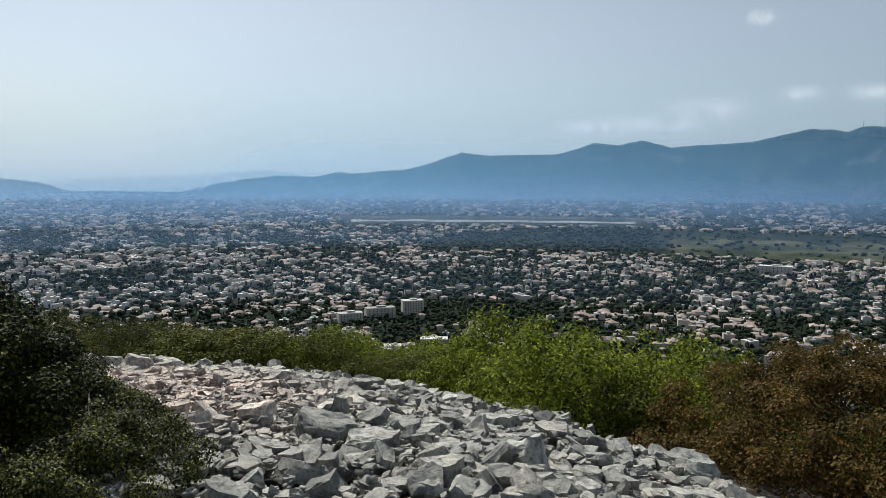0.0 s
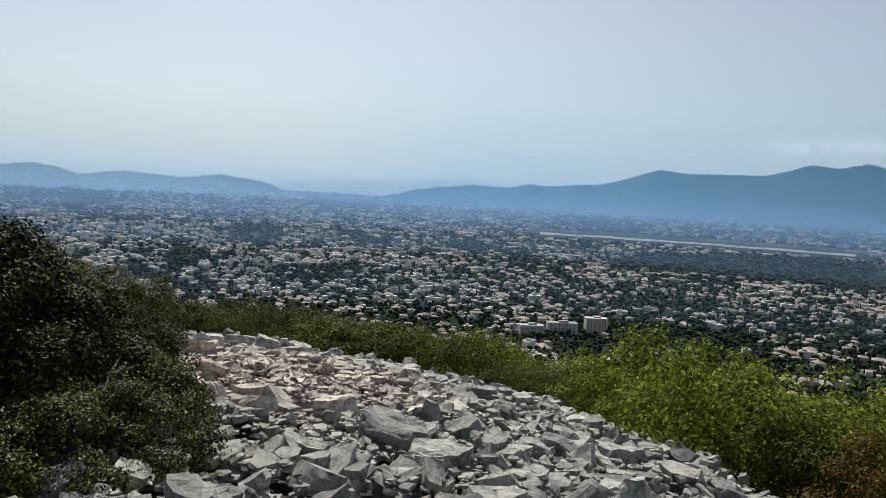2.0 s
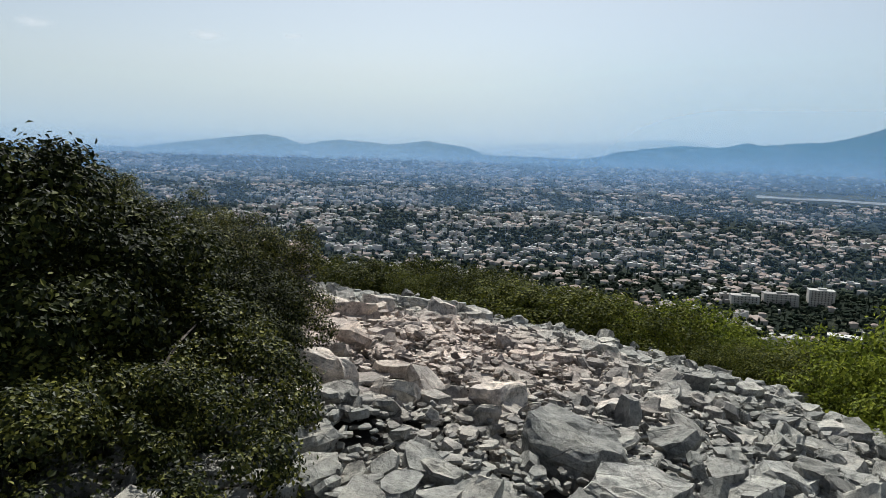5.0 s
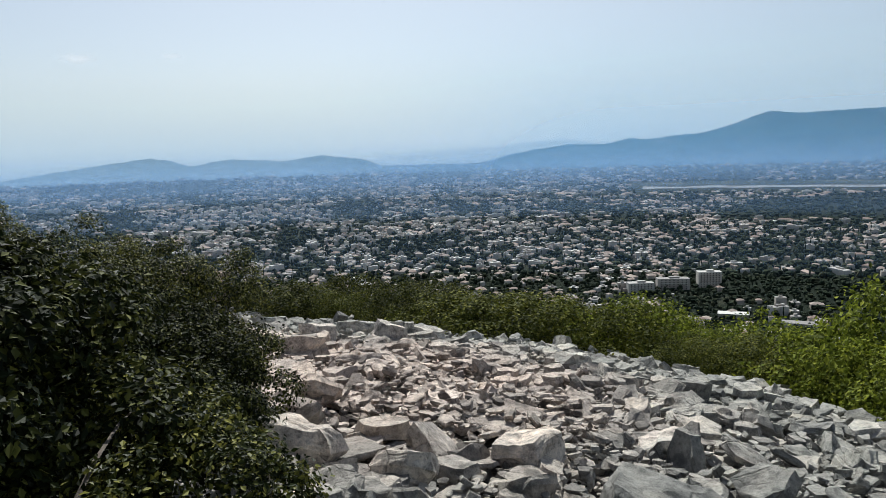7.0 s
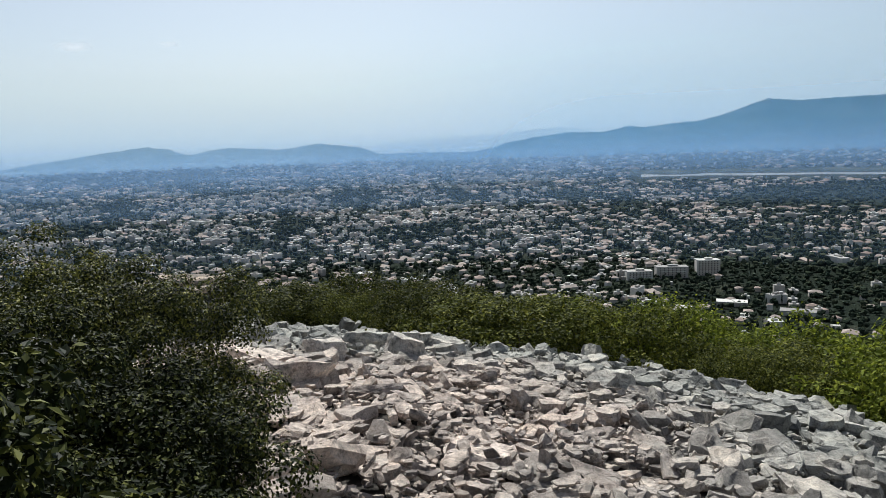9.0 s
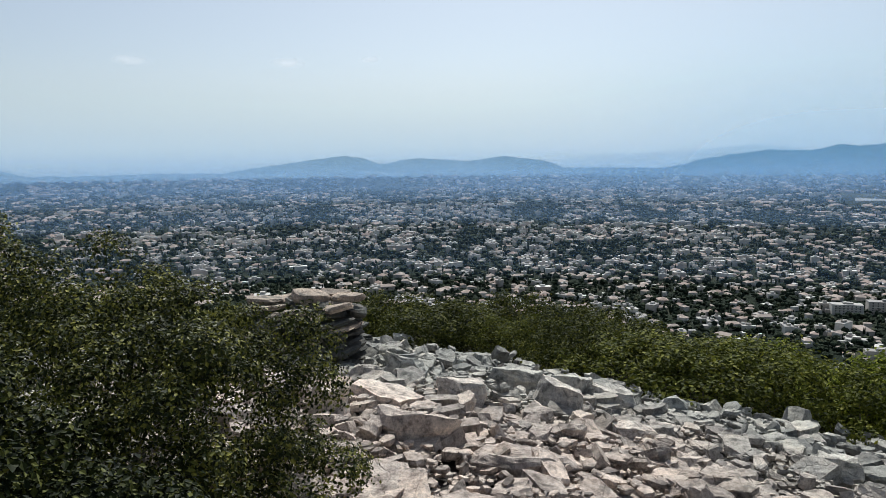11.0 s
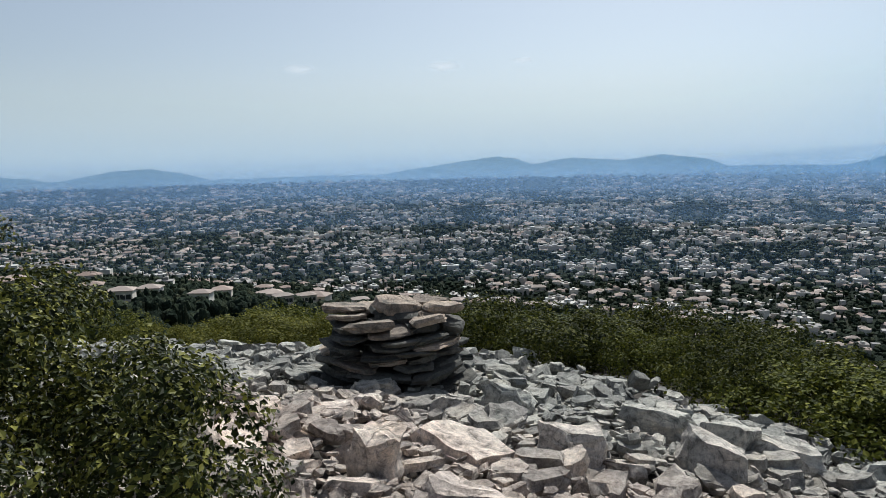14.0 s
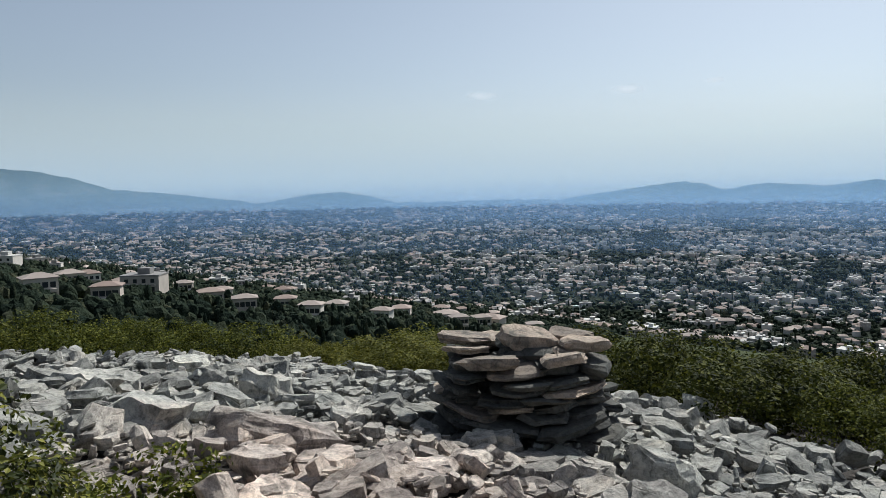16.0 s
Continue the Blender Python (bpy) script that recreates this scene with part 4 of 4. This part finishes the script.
rng = np.random.RandomState(21)
near_houses = []
bands = [(350, 570, 24), (570, 1150, 20), (1150, 1800, 22), (1800, 2500, 27), (2500, 3200, 38), (3200, 3800, 42)]
for r0, r1, step in bands:
    S = []
    r = r0
    while r < r1:
        count = int(radians(150) * r / step)
        for k in range(count):
            az = -95 + 150 * rng.uniform(0, 1)
            rr = r + rng.uniform(-1.5, 1.5) * step
            if special(az, rr) or (r0 == 350 and (rng.uniform() < 0.8 or az > -30)):
                continue
            w = wood(az, rr)
            left = float(smooth(-30, -62, az) * smooth(1900, 900, rr))
            if rng.uniform() < np.clip((w - 0.47) * 2.6, 0.06, 0.94) or rng.uniform() < 0.72 * left:
                continue
            white = smooth(8, -6, az) * smooth(-52, -40, az) * smooth(1130, 1300, rr)
            block = rng.uniform() < 0.10 + 0.42 * white
            l = min(6.0 + rng.gamma(1.6, 3.2) * (1.0 if rr < 1600 else 1.6), 46) * (1.25 if block else 1)
            if rr < 1000 and rng.uniform() < 0.5 * smooth(1000, 760, rr):
                continue
            wd = min(l, 15) * rng.uniform(0.6, 0.98)
            h = rng.uniform(8, 13) if block and rng.uniform() < 0.6 else rng.uniform(4.5, 7)
            grow = max(1.0, step / 24)
            S.append((az, rr, l * grow ** 0.75, wd * grow ** 0.6, h * grow ** 0.3, (not block) and rng.uniform() < 0.72))
        r += step * (1.0 if r < 1800 else 1.2)
    if r0 < 600:
        S.sort(key=lambda s: s[1])
        near_houses += S[:150]
        S = S[150:]
        if not S:
            continue
    V, F, I = house_boxes(rng, S)
    ob = new("city_buildings", mesh_of("city_buildings", V, F, [M_WALL_FAR, M_TILE_FAR, M_FLAT_FAR], I))
    tagged(ob, "dense pale houses and apartment blocks with clay roofs", "buildings", kind="stuff")

# villas on the hill shoulder: azimuth, distance, length, storeys, hipped roof
VILLAS = ((-71.6, 300, 24, 3, False), (-72.6, 318, 20, 3, True), (-76.5, 330, 17, 2, True), (-78.3, 225, 14, 2, True), (-75.4, 370, 17, 2, True), (-67.0, 270, 14, 2, True), (-64.5, 235, 12, 2, True),
          (-66.2, 330, 14, 2, True), (-69.0, 390, 15, 2, True), (-61.5, 290, 13, 2, True), (-74.0, 215, 12, 2, True), (-59.5, 240, 12, 2, True),
          (-57.6, 300, 14, 2, True), (-54.0, 270, 12, 2, True), (-48.0, 300, 12, 2, True), (-46.2, 350, 14, 2, True), (-42.0, 330, 12, 2, True))


# trees of the city
def ico(level):
    bm = bmesh.new()
    bmesh.ops.create_icosphere(bm, subdivisions=level, radius=1)
    v = np.array([tuple(p.co) for p in bm.verts])
    f = np.array([[q.index for q in p.verts] for p in bm.faces])
    bm.free()
    return v, f


ICO1, ICO2 = ico(1), ico(2)


def canopies(rng, S, level):
    v0, f0 = ICO2 if level == 3 else ICO1
    V, F, n = [], [], 0
    for x, y, z, rad, h in S:
        for b in range((1, 4, 5)[level - 1]):
            v = v0 * (1 + rng.normal(0, 0.13 if level == 3 else 0.24, len(v0)))[:, None]
            if level > 1:
                q, o = rng.uniform(0.5, 0.7), rng.normal(0, 0.40, 3)
            else:
                q, o = 1.0, np.zeros(3)
            V.append(v * np.array([rad, rad * rng.uniform(0.8, 1.2), h / 2]) * q + np.array([x + o[0] * rad, y + o[1] * rad, z + h * (0.45 + 0.22 * o[2])]))
            F.append(f0 + n)
            n += len(v0)
    return np.concatenate(V), np.concatenate(F)


for r0, r1, step, level in ((55, 300, 6.5, 3), (300, 570, 9, 3), (570, 1150, 12.5, 2), (1150, 1800, 15, 1), (1800, 2500, 21, 1), (2500, 3200, 30, 1), (3200, 3780, 38, 1)):
    S = []
    r = r0
    while r < r1:
        count = int(radians(150) * r / step)
        for k in range(count):
            az = -95 + 150 * (k + rng.uniform(0, 1)) / count
            rr = r + rng.uniform(-0.5, 0.5) * step
            forest = 12.5 < az < 21.5 and 990 < rr < 1170
            if special(az, rr) and not forest and rng.uniform() < (1.0 if az < 29.5 and rr > 2600 else (0.86 if az > 30 else 0.08)):
                continue
            if not forest and rng.uniform() < 0.12:
                continue
            if r0 < 570 and (az > -36 or any(abs(az - v[0]) * rr < 620 and v[1] - 11 < rr < v[1] + 9 for v in VILLAS)):
                continue
            x, y, _ = polar(az, rr, 0.0)
            g = (step / 13) ** 0.9
            thin = rng.uniform() < (0.04 if r0 < 570 else 0.12)
            h = (rng.uniform(4, 8) if r0 < 570 else rng.uniform(5, 11)) * (1 + 0.1 * (g - 1))
            S.append((float(x), float(y), float(ground_z(x, y)), (1.2 if thin else rng.uniform(3.2, 6.0)) * g, h * (1.4 if thin else 1)))
        r += step
    V, F = canopies(rng, S, level)
    ob = new("city_trees", mesh_of("city_trees", V, F, [M_CANOPY]))
    tagged(ob, "dark green pines and garden trees between the houses", "trees", kind="stuff")

# ---- houses near the foot of the hill ----
def box_bm(bm, x0, x1, y0, y1, z0, z1):
    vs = [bm.verts.new((x, y, z)) for z in (z0, z1) for x, y in ((x0, y0), (x1, y0), (x1, y1), (x0, y1))]
    for f in ((3, 2, 1, 0), (4, 5, 6, 7), (0, 1, 5, 4), (1, 2, 6, 5), (2, 3, 7, 6), (3, 0, 4, 7)):
        bm.faces.new([vs[i] for i in f])


def bm_mesh(name, bm, mat):
    me = bpy.data.meshes.new(name)
    bmesh.ops.recalc_face_normals(bm, faces=list(bm.faces))
    bm.to_mesh(me)
    bm.free()
    me.materials.append(mat)
    return me


def box_mesh(name, x0, x1, y0, y1, z0, z1, mat):
    bm = bmesh.new()
    box_bm(bm, x0, x1, y0, y1, z0, z1)
    return bm_mesh(name, bm, mat)


def roof_mesh(l, w, h, rise, over=0.5):
    bm = bmesh.new()
    q = max(l - w, 0.6) / 2
    lo = [bm.verts.new((x, y, h)) for x, y in ((-l / 2 - over, -w / 2 - over), (l / 2 + over, -w / 2 - over), (l / 2 + over, w / 2 + over), (-l / 2 - over, w / 2 + over))]
    up = [bm.verts.new((v.co.x, v.co.y, h + 0.25)) for v in lo]
    a, b = bm.verts.new((-q, 0, h + rise)), bm.verts.new((q, 0, h + rise))
    bm.faces.new(lo[::-1])
    for i in range(4):
        bm.faces.new((lo[i], lo[(i + 1) % 4], up[(i + 1) % 4], up[i]))
    bm.faces.new((up[0], up[1], b, a))
    bm.faces.new((up[1], up[2], b))
    bm.faces.new((up[2], up[3], a, b))
    bm.faces.new((up[3], up[0], a))
    return bm_mesh("roof", bm, M_TILE)


def build_house(l, w, storeys, hipped, label, category="house", group="houses at the hill foot", bays=3):
    """A plastered house: walls, roof, windows set into every side, a balcony slab on the long sides."""
    h = storeys * 3.0 + 0.4
    ob = tagged(new("house" if category == "house" else "apartment_building"), label, category, group)
    part("wall", box_mesh("wall", -l / 2, l / 2, -w / 2, w / 2, -3, h, M_WALL), ob)
    if hipped:
        part("roof", roof_mesh(l, w, h, w * 0.24), ob)
    else:
        bm = bmesh.new()
        box_bm(bm, -l / 2 - 0.15, l / 2 + 0.15, -w / 2 - 0.15, w / 2 + 0.15, h, h + 0.5)
        box_bm(bm, -l * 0.12, l * 0.2, -w * 0.2, w * 0.2, h + 0.5, h + 2.8)
        part("roof", bm_mesh("roof", bm, M_FLAT), ob)
    pane = box_mesh("window", -0.7, 0.7, -0.06, 0.06, 0, 1.5, M_GLASS)
    for side in (-1, 1) if bays > 3 else (-1,):
        for st in range(storeys):
            for k in range(bays):
                wnd = part("window", pane, ob)
                wnd.matrix_local = pose((k - (bays - 1) / 2) * l / bays * 0.9, side * w / 2, st * 3.0 + 0.9)
            if st:
                bal = part("balcony", box_mesh("balcony", -l * 0.42, l * 0.42, -0.6, 0.6, 0, 0.9, M_WALL), ob)
                bal.matrix_local = pose(0, side * (w / 2 + 0.55), st * 3.0 - 0.35)
    return ob


def stand(ob, az, r, spin, first):
    """Stands a building on the ground at an azimuth and a distance."""
    x, y, _ = polar(az, r, 0.0)
    m4 = pose(float(x), float(y), float(ground_z(x, y)), 0, 0, spin)
    if first:
        ob.matrix_basis = m4
        return ob
    return copy_thing(ob, m4)


PLANS = [(11, 8, 2, True, "cream house with a hipped clay tile roof"), (9, 8, 2, True, "small plastered house with a tiled roof"), (13, 9, 2, True, "wide plastered house with a tiled roof"),
         (12, 10, 2, False, "pale house with a flat roof terrace"), (10, 9, 3, False, "three-storey pale flat-roofed house"), (14, 11, 3, False, "pale apartment house with long balconies")]
HOUSES = [build_house(*p) for p in PLANS]
rng = np.random.RandomState(33)
for k, (az, r, l, w, h, hip) in enumerate(near_houses):
    kind = int(rng.randint(3)) if hip else 3 + int(rng.randint(3))
    if k < 6:
        kind = k
    stand(HOUSES[kind], az, r, -az + rng.uniform(-30, 30), k < 6)

# stepped white blocks beside the pine wood
for k, (az, r, l, st) in enumerate(((6.2, 1040, 36, 4), (8.6, 1060, 44, 5), (11.2, 1085, 32, 7))):
    b = build_house(l, 16, st, False, "long white apartment block with rows of balconies", "apartment building", "white blocks by the wood", 7)
    stand(b, az, r, -az + 14, True)
b = build_house(62, 20, 6, False, "large white flat-roofed building in open fields", "apartment building", "white blocks in fields", 8)
stand(b, 38.5, 1620, -38, True)
for k, (az, r, l, st, hip) in enumerate(VILLAS):
    b = build_house(l * 0.60, l * 0.46, min(st, 2 + (k == 0)), hip, "pale villa with terraces among dark pines" if k else "large white villa with stacked terraces", "house", "villas on the slope", 4)
    stand(b, az, r, -az + (k * 37) % 40 - 20, True)

# ---- clouds ----
m = Mat("thin cloud")
gen = m.coords("Generated")
g = m.t.nodes.new("ShaderNodeTexGradient")
g.gradient_type = "SPHERICAL"
mp = m.t.nodes.new("ShaderNodeMapping")
mp.inputs["Location"].default_value = (-1, -1, -1)
mp.inputs["Scale"].default_value = (2, 2, 2)
m.link(gen, mp.inputs["Vector"])
m.link(mp.outputs[0], g.inputs["Vector"])
nz = m.noise(0.006, 7, 0.62, world_space=True)
mul = m.t.nodes.new("ShaderNodeMath")
mul.operation = "MULTIPLY"
m.link(g.outputs["Fac"], mul.inputs[0])
m.link(m.ramp(nz, [(0.32, (0, 0, 0)), (0.54, (1, 1, 1))]), mul.inputs[1])
tr, em = m.t.nodes.new("ShaderNodeBsdfTransparent"), m.node("ShaderNodeEmission", Color=(0.86, 0.90, 0.95, 1), Strength=0.80)
mx = m.t.nodes.new("ShaderNodeMixShader")
m.link(mul.outputs[0], mx.inputs[0])
m.link(tr.outputs[0], mx.inputs[1])
m.link(em.outputs[0], mx.inputs[2])
m.link(mx.outputs[0], m.out.inputs["Surface"])
M_CLOUD = m.m


def cloud(az, el, wide, tall):
    """A thin bank of cloud far behind the mountains, bowed round the viewer."""
    r = 4400
    n = 16
    V, F = [], []
    for i in range(n + 1):
        for j in range(7):
            q = el + tall * (j / 6 - 0.5)
            V.append(tuple(polar(az + wide * (i / n - 0.5), r + 25 * math.sin(i), 2 + r * math.tan(radians(q)))))
    for i in range(n):
        for j in range(6):
            k = i * 7 + j
            F.append((k, k + 7, k + 8, k + 1))
    ob = new("backdrop_cloud", mesh_of("backdrop_cloud", V, F, [M_CLOUD], None, False))
    ob.visible_shadow = False
    tagged(ob, "thin white cloud bank above the mountain", "cloud", kind="structure")


for c4 in ((25, 4.2, 13, 2.2), (33, 5.3, 11, 2.4), (39.5, 6.2, 5, 1.6), (44, 6.2, 6, 1.5), (36.8, 11.6, 3.5, 1.4), (30, 4.4, 14, 1.8), (-35, 7.3, 4, 0.8), (-46, 7.2, 4, 0.8), (-29, 7.6, 2.5, 0.5)):
    cloud(*c4)
patch("road", "straight pale avenue crossing the far plain", -25.0, -24.5, 2650, 3400, M_RUNWAY, 1.0, 0.0, 1)
for k, (az, r, l) in enumerate(((28.6, 2950, 90), (29.8, 2960, 60), (31.5, 2980, 70), (-58.2, 3500, 150), (-57.0, 3505, 90), (13, 900, 34), (9.2, 860, 34), (17.5, 870, 36))):
    sh = tagged(new("shed"), "low white industrial shed on the plain", "shed", "sheds on the plain")
    part("wall", box_mesh("wall", -l / 2, l / 2, -8, 8, 0, 8 if r > 1000 else 5, M_WALL), sh)
    bm = bmesh.new()
    box_bm(bm, -l / 2 - 0.4, l / 2 + 0.4, -8.4, 8.4, 8 if r > 1000 else 5, 8.7 if r > 1000 else 5.6)
    part("roof", bm_mesh("roof", bm, M_FLAT), sh)
    stand(sh, az, r, -az, True)
mast = tagged(new("radio_mast"), "thin radio mast on the mountain summit", "mast")
bm = bmesh.new()
box_bm(bm, -1.2, 1.2, -1.2, 1.2, -10, 28)
box_bm(bm, -2.6, 2.6, -0.8, 0.8, 14, 17)
part("lattice", bm_mesh("lattice", bm, M_ROAD), mast)
mast.location = [float(q) for q in polar(43.4, 4298, 2 + 4300 * math.tan(radians(3.92)))]
